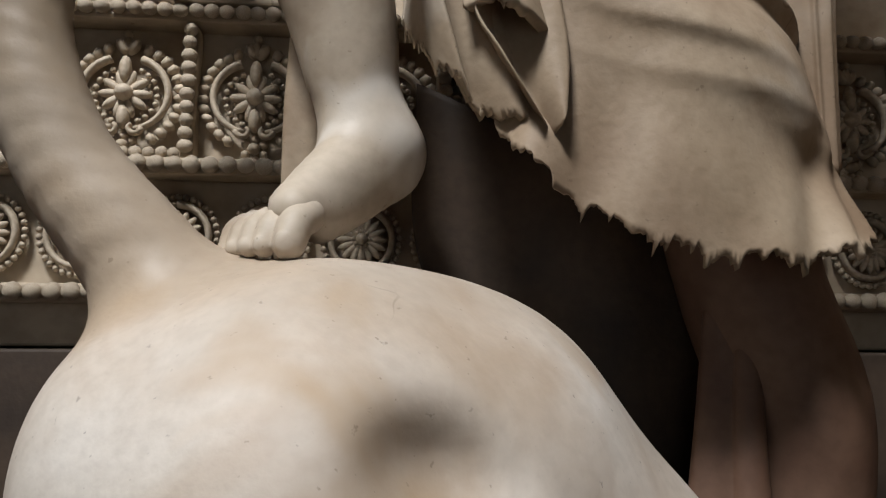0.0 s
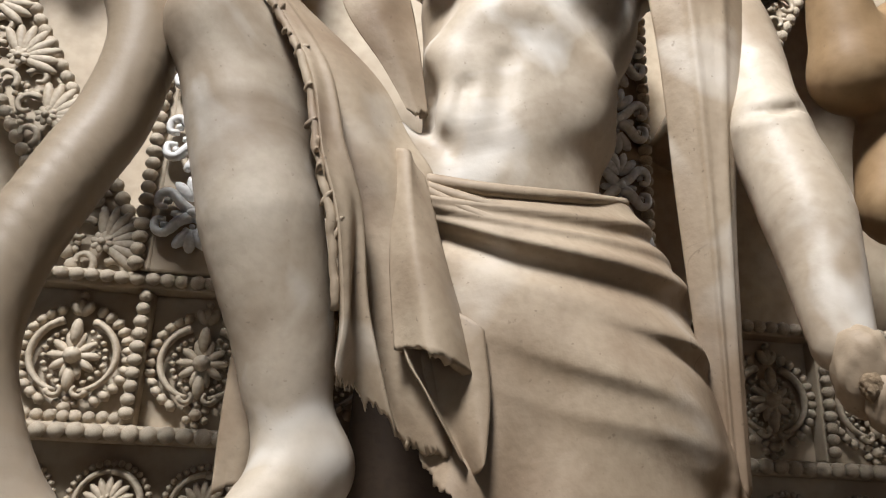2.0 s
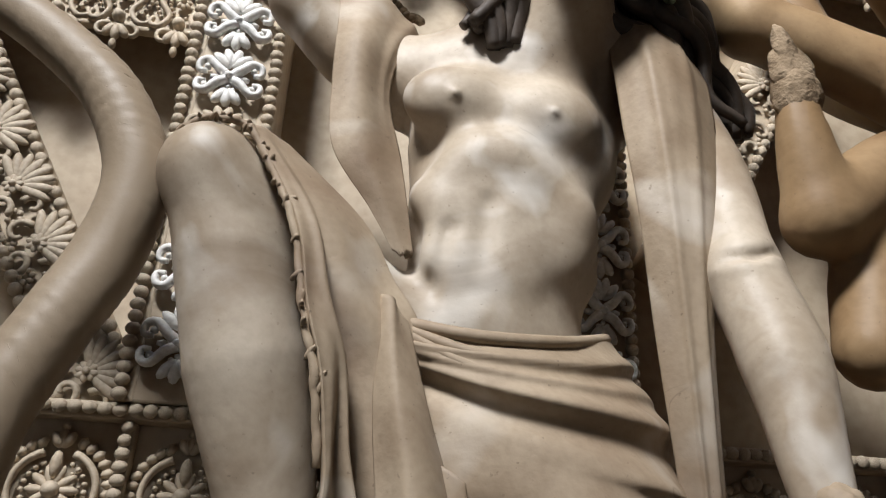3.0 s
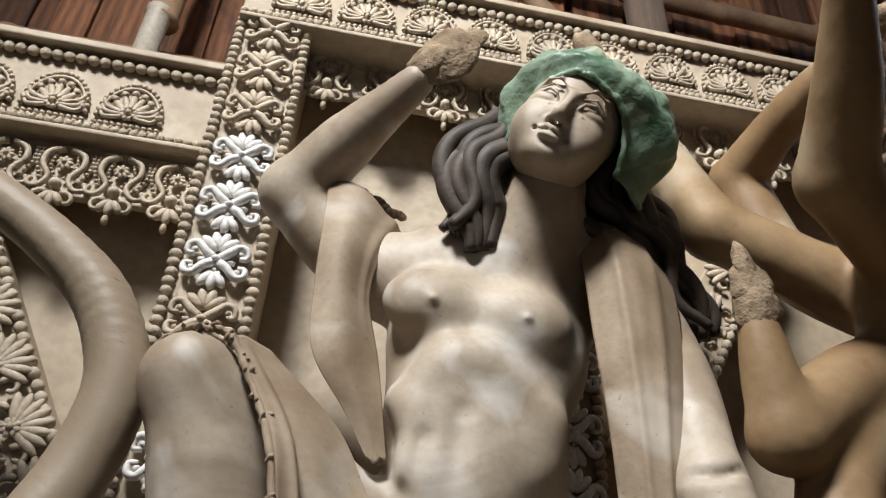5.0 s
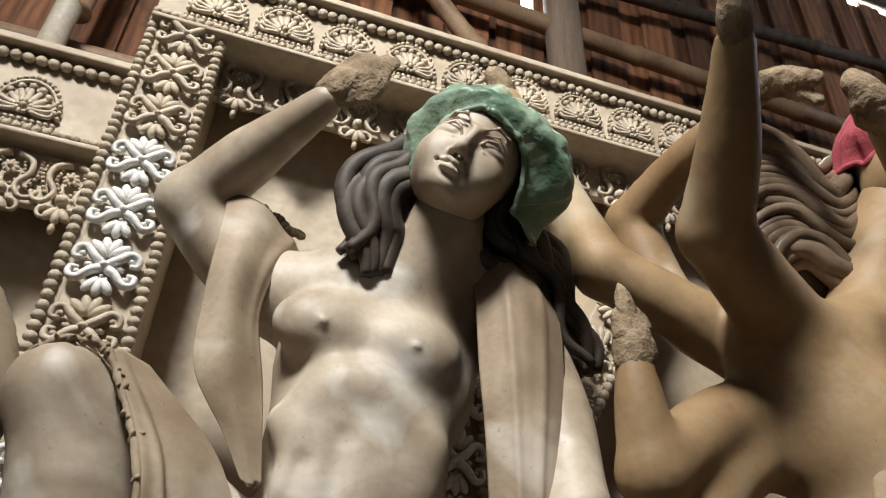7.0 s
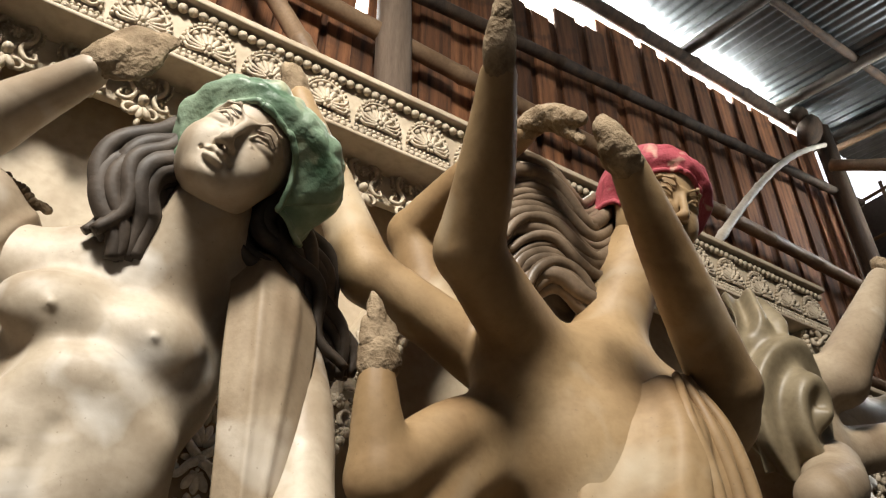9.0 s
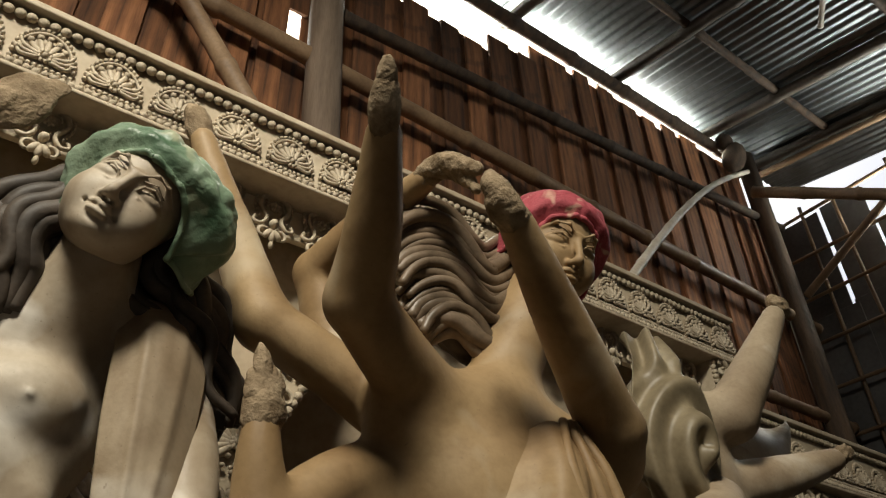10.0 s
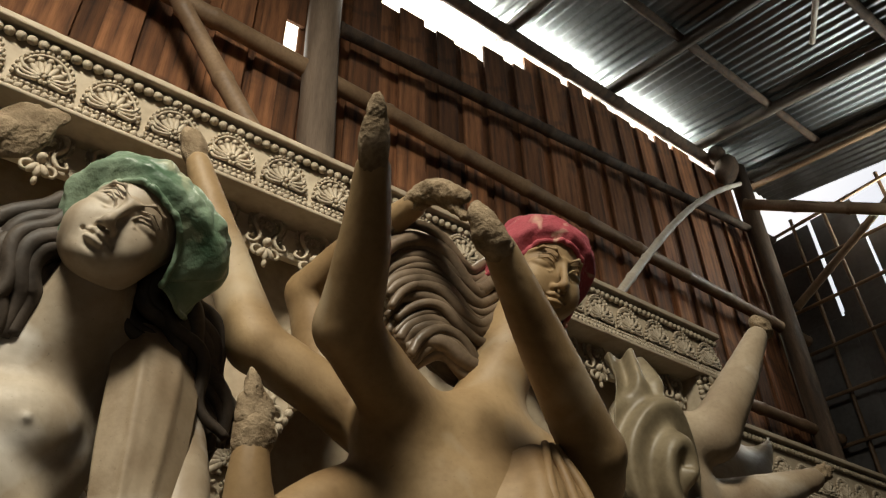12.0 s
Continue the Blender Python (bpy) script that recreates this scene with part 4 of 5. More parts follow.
def cap_cloth(name, c, fr, s, hem, mat, label, seed, sides=(0.125, 0.16), depth=(0.105, 0.11), top=0.14, wrinkle=0.006, hug=(0.14, 0.30)):
    """A rag wrapped over a head. hem(a) gives the edge's height at the angle a (0 in front); it is tucked in round the face."""
    right, back, up = fr
    nu, nv = 200, 56
    v = np.zeros((nv, nu, 3))
    for k in range(nu):
        a = 2 * math.pi * k / nu
        zb, sa, ca = hem(a), math.sin(a), math.cos(a)
        wide, deep = sides[sa > 0], depth[ca < 0]
        front = min(1.0, max(0.0, ca * 1.6 + 0.9))
        for i in range(nv):
            t = i / (nv - 1)
            z = top - (top - zb) * (1 - math.cos(t * math.pi / 2)) ** 0.9
            w = math.sqrt(max(0.0, 1 - ((max(z, 0.02) - 0.02) / (top - 0.02)) ** 2.2))
            e = max(0.0, (t - 0.72) / 0.28)
            g = 1 - (hug[0] + (hug[1] - hug[0]) * abs(sa)) * e * e * (3 - 2 * e) * front
            g *= 1 + 0.10 * (1 - front) * t
            v[i, k] = (wide * w * g * sa, 0.010 - deep * w * g * ca, z)
    p = v.reshape(-1, 3)
    rad = p - np.array([0, 0.016, 0.0])
    rad /= np.linalg.norm(rad, axis=1)[:, None] + 1e-9
    crown = np.repeat(np.clip(np.linspace(0, 2.2, nv), 0.15, 1), nu)
    ridge = crown * (1.2 * np.abs(noise3(p * np.array([1, 1, 0.45]), 30, seed)) + 0.22 * np.abs(noise3(p * np.array([0.6, 1, 1]), 75, seed + 2)) + 0.35 * noise3(p, 15, seed + 4))
    edge = np.repeat(np.linspace(0, 1, nv) ** 3, nu)
    p = p + rad * (wrinkle * ridge * (1 - 0.75 * edge) + 0.0015 * edge * np.sin(np.tile(np.arange(nu), nv) * 0.35 + 3 * ridge))[:, None]
    inner = p - rad * 0.004
    o = nu * nv
    f = []
    for i in range(nv - 1):
        for k in range(nu):
            a, b = i * nu + k, i * nu + (k + 1) % nu
            f += [(a, b, b + nu, a + nu), (o + a, o + a + nu, o + b + nu, o + b)]
    for k in range(nu):
        a, b = (nv - 1) * nu + k, (nv - 1) * nu + (k + 1) % nu
        f.append((a, b, o + b, o + a))
    hem_line = p[-nu:]
    hem_line = np.vstack([hem_line, hem_line[:1]]) + 0.002 * np.stack([noise3(np.vstack([hem_line, hem_line[:1]]), 80, t) for t in (1, 2, 3)], 1)
    tv, tf = tube_data(hem_line, 0.0048 + 0.003 * np.abs(noise3(hem_line, 60, seed)), 7, closed=False)
    f += [tuple(i + 2 * o for i in t) for t in tf]
    inner = np.vstack([inner, tv])
    q = np.stack([right, back, up], 1)
    w = (np.vstack([p, inner]) * np.array(s)) @ q.T + np.array(c)
    return tagged(link_mesh(name, w, f, [mat]), label, "cloth")


def ridge(x, c, w):
    return np.exp(-((x - c) / w) ** 2)


# figure in the wrapped waistcloth, one foot raised
st = Statue(SKIN)
k = Clay((-0.32, 0.5, 1.08), (0.72, 1.06, 2.56), 0.0068)
k.egg((0.280, 0.865, 1.985), (0.165, 0.108, 0.150))
k.egg((0.300, 0.885, 2.075), (0.185, 0.092, 0.082), k=0.05)
k.cone((0.18, 0.87, 2.135), (0.33, 0.825, 2.215), 0.045, 0.052, 0.05)
k.cone((0.49, 0.85, 2.165), (0.36, 0.825, 2.225), 0.048, 0.052, 0.05)
k.egg((0.258, 0.855, 1.860), (0.138, 0.104, 0.140), k=0.04)
k.egg((0.252, 0.868, 1.735), (0.128, 0.105, 0.110), k=0.05)
k.egg((0.225, 0.820, 1.690), (0.092, 0.066, 0.070), k=0.04)
k.egg((0.275, 0.880, 1.560), (0.165, 0.125, 0.150), k=0.05)
k.egg((0.325, 0.838, 2.145), (0.165, 0.070, 0.066), (0, -10, 0), k=0.06)
for x, z, y in ((0.170, 2.020, 0.788), (0.312, 2.006, 0.782)):
    k.egg((x, y - 0.004, z), (0.074, 0.044, 0.054), k=0.036)
    k.egg((x - 0.004, y - 0.045, z - 0.014), (0.006, 0.009, 0.006), k=0.010)
for a_, b_ in (((0.205, 0.765, 1.925), (0.135, 0.788, 1.865)), ((0.255, 0.763, 1.925), (0.345, 0.790, 1.850)), ((0.345, 0.790, 1.85), (0.370, 0.828, 1.78))):
    k.cone(a_, b_, 0.020, 0.016, 0.05)           # arch of the ribs
for x_, z_ in ((0.176, 1.835), (0.250, 1.830), (0.172, 1.768), (0.250, 1.762), (0.315, 1.795)):
    k.egg((x_, 0.764 + 0.22 * abs(x_ - 0.22), z_), (0.036, 0.021, 0.033), k=0.042)
k.egg((0.232, 0.782, 1.905), (0.055, 0.028, 0.034), k=0.045)
k.cone((0.216, 0.740, 1.84), (0.210, 0.736, 1.75), 0.0035, 0.0035, 0.025, cut=True)
k.egg((0.146, 0.752, 1.722), (0.012, 0.028, 0.020), k=0.014, cut=True)
k.cone((0.165, 0.748, 1.80), (0.150, 0.748, 1.73), 0.006, 0.008, 0.02, cut=True)
k.limb([(0.10, 0.875, 2.105), (0.22, 0.855, 2.150), (0.41, 0.845, 2.180), (0.53, 0.845, 2.125)], [0.055, 0.05, 0.05, 0.058], k=0.05)
k.cone((0.320, 0.850, 2.11), (0.350, 0.755, 2.26), 0.074, 0.066, 0.05)
for r_ in ((2.165, 0.815), (2.205, 0.785)):
    k.limb([(0.262, r_[1] + 0.01, r_[0] + 0.006), (0.315, r_[1] - 0.062, r_[0] - 0.004), (0.385, r_[1] - 0.02, r_[0] - 0.002)], [0.004, 0.005, 0.004], k=0.012)
k.cone((0.325, 0.81, 2.12), (0.336, 0.725, 2.225), 0.050, 0.048, 0.03)
k.limb([(0.53, 0.84, 2.10), (0.56, 0.78, 1.95), (0.553, 0.715, 1.76)], [0.062, 0.052, 0.047], k=0.03)
k.limb([(0.553, 0.715, 1.76), (0.566, 0.670, 1.63), (0.562, 0.630, 1.47)], [0.049, 0.051, 0.032], k=0.02)
k.limb([(0.11, 0.88, 2.11), (0.02, 0.895, 2.17), (-0.07, 0.89, 2.262)], [0.066, 0.062, 0.058], k=0.03)
k.limb([(-0.07, 0.89, 2.262), (0.005, 0.81, 2.325), (0.108, 0.71, 2.402)], [0.056, 0.050, 0.028], k=0.02)
k.limb([(-0.145, 0.735, 1.835), (-0.105, 0.755, 1.73), (-0.068, 0.765, 1.60), (-0.030, 0.780, 1.47), (-0.014, 0.790, 1.39), (0.005, 0.80, 1.33)], [0.052, 0.066, 0.071, 0.058, 0.047, 0.046], k=0.02)
k.limb([(-0.145, 0.74, 1.835), (0.0, 0.82, 1.74), (0.2, 0.88, 1.60)], [0.056, 0.075, 0.095], k=0.03)
k.egg((0.022, 0.812, 1.322), (0.037, 0.044, 0.040), k=0.03)
k.limb([(0.002, 0.80, 1.325), (-0.034, 0.752, 1.280), (-0.066, 0.705, 1.242)], [0.044, 0.033, 0.023], k=0.03)
k.limb([(0.016, 0.802, 1.305), (-0.014, 0.765, 1.262), (-0.045, 0.725, 1.232)], [0.030, 0.024, 0.020], k=0.02)
k.egg((-0.066, 0.692, 1.236), (0.017, 0.020, 0.016), k=0.015)
k.limb([(0.505, 0.700, 1.752), (0.535, 0.668, 1.752), (0.575, 0.676, 1.765)], [0.003, 0.004, 0.003], k=0.012)
k.cone((0.510, 0.678, 1.766), (0.545, 0.664, 1.766), 0.0045, 0.0045, 0.012, cut=True)
k.cone((0.545, 0.664, 1.766), (0.585, 0.676, 1.780), 0.0045, 0.0035, 0.012, cut=True)
v, f = k.skin()
st.add(v + np.stack([0.0005 * noise3(v, 30, s) + 0.0012 * noise3(v, 11, s + 1) + 0.0003 * noise3(v, 75, s) for s in (0, 3, 7)], 1), f, SKIN)
# front of the foot and the toes
k = Clay((-0.17, 0.62, 1.15), (0.02, 0.80, 1.30), 0.003)
k.limb([(-0.020, 0.765, 1.268), (-0.046, 0.730, 1.250), (-0.064, 0.702, 1.232)], [0.024, 0.022, 0.018], k=0.02)
k.limb([(-0.050, 0.745, 1.245), (-0.078, 0.735, 1.228)], [0.020, 0.014], k=0.02)
for dx, dy, r in ((0.006, -0.008, 0.0155), (-0.017, 0.002, 0.0108), (-0.032, 0.013, 0.0102), (-0.045, 0.025, 0.0096), (-0.056, 0.038, 0.0088)):
    p = np.array((-0.060 + dx, 0.702 + dy, 1.232))
    k.limb([p, p + (-0.008, -0.014, -0.010), p + (-0.013, -0.021, -0.030)], [r, r * 0.95, r * 0.86], k=0.004)
    k.egg(p + (-0.0165, -0.0215 - r * 0.72, -0.030), (r * 0.62, r * 0.25, r * 0.7), k=0.0015)
st.add(*k.skin(), SKIN)
# standing leg below the hem, the shade there included in its brown
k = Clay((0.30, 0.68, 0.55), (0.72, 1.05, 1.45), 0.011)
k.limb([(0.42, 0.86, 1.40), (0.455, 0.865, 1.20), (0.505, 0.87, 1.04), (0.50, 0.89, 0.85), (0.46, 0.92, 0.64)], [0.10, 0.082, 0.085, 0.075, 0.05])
st.add(*k.skin(), BROWN_SHADED)
# stumps of the arms, raw clay
st.lump((0.130, 0.688, 2.428), (0.034, 0.024, 0.046), (15, 45, 0), ROUGH_CLAY, 0.12, 1)
st.lump((0.158, 0.678, 2.447), (0.046, 0.015, 0.062), (10, 32, 0), ROUGH_CLAY, 0.10, 4)
st.lump((0.186, 0.672, 2.482), (0.022, 0.009, 0.040), (10, 55, 0), ROUGH_CLAY, 0.16, 7)
st.lump((0.568, 0.614, 1.438), (0.031, 0.031, 0.050), (20, -15, 0), CLAY, 0.10, 2)
st.lump((0.582, 0.602, 1.405), (0.024, 0.022, 0.034), (20, -25, 0), CLAY, 0.16, 6)
st.lump((0.560, 0.592, 1.418), (0.012, 0.010, 0.016), (20, -25, 0), ROUGH_CLAY, 0.2, 9)
# head
HEAD_A = axes((0.418, -0.281, 0.864), (0.279, 0.945, 0.172))
c1 = np.array((0.3593, 0.6742, 2.3175))
SIZE_A = (1.02, 1.02, 1.02)
st.add(*head_skin(c1, *HEAD_A, SIZE_A), SKIN)
# hair
wavy_lock(st, [(0.285, 0.735, 2.365), (0.240, 0.735, 2.310), (0.217, 0.755, 2.235), (0.235, 0.770, 2.150)], 0.070, 6, 0.0175, 3, 1.3, 0.016)
wavy_lock(st, [(0.285, 0.725, 2.340), (0.235, 0.73, 2.270), (0.215, 0.745, 2.195), (0.245, 0.765, 2.120)], 0.055, 5, 0.0165, 4, 1.4, 0.015)
wavy_lock(st, [(0.300, 0.765, 2.320), (0.262, 0.765, 2.250), (0.250, 0.785, 2.180), (0.245, 0.80, 2.125)], 0.05, 5, 0.016, 5, 1.4, 0.012)
wavy_lock(st, [(0.262, 0.735, 2.345), (0.222, 0.745, 2.285), (0.208, 0.755, 2.215), (0.190, 0.765, 2.145)], 0.036, 4, 0.015, 6, 1.4, 0.013)
wavy_lock(st, [(0.445, 0.745, 2.330), (0.450, 0.760, 2.255), (0.500, 0.775, 2.195), (0.560, 0.805, 2.120), (0.610, 0.825, 2.030)], 0.085, 8, 0.0150, 8, 2.2, 0.015)
wavy_lock(st, [(0.485, 0.745, 2.360), (0.505, 0.765, 2.275), (0.560, 0.785, 2.205), (0.605, 0.810, 2.120), (0.640, 0.825, 2.050)], 0.060, 6, 0.0150, 9, 2.2, 0.015)
wavy_lock(st, [(0.420, 0.790, 2.290), (0.440, 0.815, 2.220), (0.505, 0.83, 2.170), (0.560, 0.85, 2.080), (0.590, 0.86, 2.000)], 0.09, 8, 0.014, 12, 2.2, 0.013)
st.lump((0.385, 0.79, 2.35), (0.095, 0.06, 0.10), (0, 10, 0), HAIR, 0.06, 3)


def crease(d, w):
    """A fold with a soft upper side and an undercut lower side."""
    return np.where(d < 0, np.exp(-(d / (2.6 * w)) ** 2), np.exp(-(d / (0.7 * w)) ** 2)) - 0.55 * np.exp(-((d - 2.2 * w) / (1.6 * w)) ** 2)


def skirt_fold(U, V):
    w = 0.008 * crease(V - 0.045 - 0.10 * U, 0.018) * (U < 0.9)
    w = w + 0.009 * crease(V - 0.065 - 0.20 * U - 0.05 * U ** 2, 0.020) * np.clip(1.1 - U, 0, 1)
    w += 0.017 * crease(V - 0.09 - 0.38 * U, 0.030) * np.clip(1.6 - 1.4 * U, 0.25, 1)
    w += 0.010 * crease(V - 0.26 - 0.42 * U, 0.018) * ridge(U, 0.55, 0.11)
    w += 0.009 * crease(V - 0.44 - 0.30 * U - 0.2 * U * U, 0.04) * ridge(U, 0.36, 0.15)
    w += 0.010 * crease(V - 0.60 - 0.22 * U, 0.045) * ridge(U, 0.45, 0.20)
    w += 0.008 * crease(V - 0.62 - 0.26 * U, 0.03) * ridge(U, 0.62, 0.12)
    w += 0.007 * np.sin(11 * U + 5 * V) * V ** 2 + 0.007 * np.sin(31 * U + 3 * np.sin(9 * U)) * V ** 6
    w += 0.014 * ridge(U, 0.12, 0.06) * V - 0.012 * ridge(U, 0.24, 0.06) * V
    return 1.0 * w


st.sheet([
    [(0.098, 0.770, 1.655), (0.20, 0.722, 1.640), (0.31, 0.738, 1.650), (0.405, 0.83, 1.690), (0.43, 0.92, 1.70)],
    [(0.112, 0.755, 1.54), (0.24, 0.695, 1.52), (0.38, 0.712, 1.53), (0.478, 0.83, 1.57), (0.49, 0.95, 1.58)],
    [(0.118, 0.755, 1.43), (0.26, 0.690, 1.39), (0.42, 0.710, 1.39), (0.525, 0.83, 1.40), (0.53, 0.95, 1.42)],
    [(0.105, 0.750, 1.372), (0.214, 0.700, 1.250), (0.36, 0.675, 1.203), (0.508, 0.725, 1.222), (0.56, 0.93, 1.27)],
], CLAY, 240, 110, 0.009, skirt_fold, 0.011, 3)


def drape_fold(U, V):
    return 0.012 * np.sin(6.5 * U + 1.0 + 1.2 * V) * (0.2 + V) - 0.030 * ridge(U - 0.25 * V, 0.42, 0.10) * np.clip(1.6 * V, 0, 1) + 0.016 * ridge(U - 0.30 * V, 0.22, 0.07) * V + 0.004 * np.sin(17 * U + 7 * V) * V


st.sheet([
    [(-0.098, 0.705, 1.884), (-0.078, 0.722, 1.893), (-0.055, 0.76, 1.893)],
    [(-0.030, 0.672, 1.752), (0.003, 0.69, 1.772), (0.047, 0.76, 1.795)],
    [(-0.006, 0.662, 1.645), (0.032, 0.68, 1.668), (0.090, 0.76, 1.715)],
    [(0.016, 0.662, 1.570), (0.056, 0.682, 1.593), (0.128, 0.752, 1.640)],
    [(0.028, 0.670, 1.475), (0.062, 0.690, 1.480), (0.125, 0.745, 1.500)],
    [(0.030, 0.690, 1.418), (0.088, 0.708, 1.378), (0.175, 0.735, 1.318)],
], CLAY, 140, 120, 0.009, drape_fold, 0.010, 5)
# rolled end of the cloth
st.sheet([
    [(0.087, 0.732, 1.69), (0.096, 0.714, 1.68), (0.110, 0.727, 1.655)],
    [(0.088, 0.712, 1.553), (0.108, 0.680, 1.545), (0.143, 0.712, 1.531)],
    [(0.095, 0.702, 1.445), (0.128, 0.667, 1.438), (0.193, 0.718, 1.410)],
], CLAY, 40, 50, 0.010, lambda U, V: 0.004 * np.sin(7 * U + 3 * V), 0.004, 7)
st.sheet([
    [(0.100, 0.700, 1.50), (0.14, 0.702, 1.50), (0.185, 0.705, 1.47)],
    [(0.102, 0.700, 1.44), (0.140, 0.700, 1.42), (0.193, 0.700, 1.405)],
    [(0.128, 0.696, 1.395), (0.160, 0.694, 1.365), (0.190, 0.692, 1.350)],
    [(0.165, 0.692, 1.335), (0.178, 0.690, 1.322), (0.188, 0.690, 1.330)],
], CLAY, 30, 40, 0.008, lambda U, V: 0.012 * np.sin(6 * U + 2.2) - 0.004, 0.002, 9)
# rolled waistband
for dz, dy, r in ((0.0, 0.0, 0.0085), (-0.022, -0.002, 0.0075), (-0.040, -0.004, 0.007)):
    st.strand([(0.11, 0.745 + dy, 1.662 + dz * 0.3), (0.20, 0.712 + dy, 1.642 + dz), (0.31, 0.730 + dy, 1.650 + 1.3 * dz), (0.405, 0.83, 1.692 + 1.6 * dz)], [r, r, r], CLAY, 40)
# torn edge round the knee
rim = spline([(-0.200, 0.76, 1.82), (-0.190, 0.715, 1.852), (-0.165, 0.70, 1.883), (-0.130, 0.70, 1.893), (-0.096, 0.70, 1.880), (-0.060, 0.685, 1.815), (-0.030, 0.668, 1.752), (-0.008, 0.658, 1.645), (0.014, 0.658, 1.57), (0.027, 0.665, 1.475)], 90)
st.add(*tube_data(rim + 0.003 * np.stack([noise3(rim, 60, s) for s in (1, 2, 3)], 1), 0.0042 + 0.003 * np.abs(noise3(rim, 90, 5)), 8), CLAY)
rng = random.Random(4)
for i in range(34):
    q = rim[rng.randrange(10, 88)]
    st.lump(q + np.array([rng.uniform(-1, 1), -0.3, rng.uniform(-1, 1)]) * 0.005, (0.0035, 0.003, rng.uniform(0.004, 0.012)), (rng.uniform(0, 90), rng.uniform(0, 90), 0), CLAY, 0.3, i, 2)
# scarf from the raised arm
st.sheet([
    [(-0.012, 0.842, 2.262), (0.05, 0.822, 2.235), (0.128, 0.862, 2.185)],
    [(-0.008, 0.802, 2.13), (0.035, 0.785, 2.13), (0.092, 0.82, 2.12)],
    [(-0.006, 0.790, 2.03), (0.035, 0.775, 2.03), (0.076, 0.81, 2.03)],
    [(0.004, 0.785, 1.92), (0.05, 0.772, 1.92), (0.098, 0.80, 1.92)],
    [(0.062, 0.785, 1.835), (0.085, 0.775, 1.835), (0.110, 0.79, 1.838)],
    [(0.100, 0.785, 1.775), (0.110, 0.78, 1.770), (0.118, 0.79, 1.775)],
], CLAY, 36, 80, 0.010, lambda U, V: 0.0035 * np.sin(5 * U + 2 * V) + 0.006 * ridge(U, 0.86, 0.06) * (V < 0.6) * (1 - V / 0.6), 0.005, 11)
for i in range(10):
    a = i / 9
    st.lump((0.05 + 0.07 * a, 0.842 + 0.01 * a, 2.25 - 0.035 * a + 0.004 * math.sin(5 * i)), (0.008, 0.007, 0.009), (20 * i, 30 * i, 0), ROUGH_CLAY, 0.3, i, 2)


def scarf_fold(U, V):
    return 0.005 * np.sin(8 * U + 1.5 * V) * (0.4 + 0.6 * V) + 0.005 * ridge(U, 0.30 + 0.16 * V, 0.05) + 0.004 * ridge(U, 0.72 - 0.10 * V, 0.06)


st.sheet([
    [(0.415, 0.800, 2.195), (0.478, 0.778, 2.218), (0.552, 0.815, 2.185)],
    [(0.410, 0.758, 2.110), (0.475, 0.718, 2.125), (0.560, 0.770, 2.110)],
    [(0.412, 0.738, 1.980), (0.472, 0.698, 1.990), (0.552, 0.745, 1.990)],
    [(0.426, 0.735, 1.85), (0.470, 0.696, 1.85), (0.530, 0.722, 1.85)],
    [(0.446, 0.752, 1.68), (0.478, 0.714, 1.68), (0.510, 0.735, 1.68)],
    [(0.478, 0.785, 1.48), (0.502, 0.762, 1.48), (0.524, 0.775, 1.48)],
    [(0.500, 0.815, 1.33), (0.520, 0.795, 1.315), (0.538, 0.805, 1.33)],
], CLAY, 40, 110, 0.010, scarf_fold, 0.004, 13)
# strip of cloth behind the shin
st.sheet([
    [(-0.085, 0.83, 1.62), (-0.065, 0.82, 1.62), (-0.030, 0.84, 1.62)],
    [(-0.088, 0.85, 1.49), (-0.068, 0.84, 1.49), (-0.040, 0.86, 1.49)],
    [(-0.092, 0.85, 1.39), (-0.075, 0.84, 1.39), (-0.045, 0.86, 1.39)],
    [(-0.093, 0.85, 1.29), (-0.078, 0.845, 1.30), (-0.050, 0.86, 1.31)],
], CLAY, 24, 40, 0.008, lambda U, V: 0.003 * np.sin(9 * U + V), 0.003, 19)
# dark cloth hanging behind the raised leg, its shade put into the colour
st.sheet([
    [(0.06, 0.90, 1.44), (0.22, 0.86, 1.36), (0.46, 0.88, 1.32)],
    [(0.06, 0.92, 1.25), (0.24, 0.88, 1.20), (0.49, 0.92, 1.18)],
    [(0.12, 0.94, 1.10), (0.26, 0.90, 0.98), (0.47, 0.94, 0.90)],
], SHADE_DARK, 40, 40, 0.008, lambda U, V: 0.012 * np.sin(12 * U), 0.004, 15)
# brown cloth beside the standing leg, in the same shade-darkened colour
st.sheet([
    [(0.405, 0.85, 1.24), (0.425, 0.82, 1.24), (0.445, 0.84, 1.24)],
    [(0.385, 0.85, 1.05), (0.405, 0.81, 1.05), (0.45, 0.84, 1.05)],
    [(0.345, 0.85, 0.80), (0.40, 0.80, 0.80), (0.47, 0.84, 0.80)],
], BROWN_SHADED, 30, 40, 0.010, lambda U, V: 0.012 * np.sin(10 * U + V), 0.004, 17)
figure_one = tagged(st.link("statue"), "unpainted grey-buff clay idol with one raised foot and torn clay waistcloth", "statue", "clay idols")


def green_hem(a):
    d, sa = math.cos(a), math.sin(a)
    side = min(1.0, (1 - d) / 0.8)
    return 0.060 - (0.098 if sa > 0 else 0.125) * side ** 1.2 + 0.005 * math.sin(9 * a) * (1 - max(0, d))


cap_cloth("head_wrap", c1, HEAD_A, SIZE_A, green_hem, GREEN, "green polythene rag with yellow patches wrapped over the head", 2.0, (0.124, 0.170), (0.104, 0.10), 0.142, 0.010, (0.13, 0.38))

# elephant head with raised trunk
st = Statue(WHITE_CLAY)
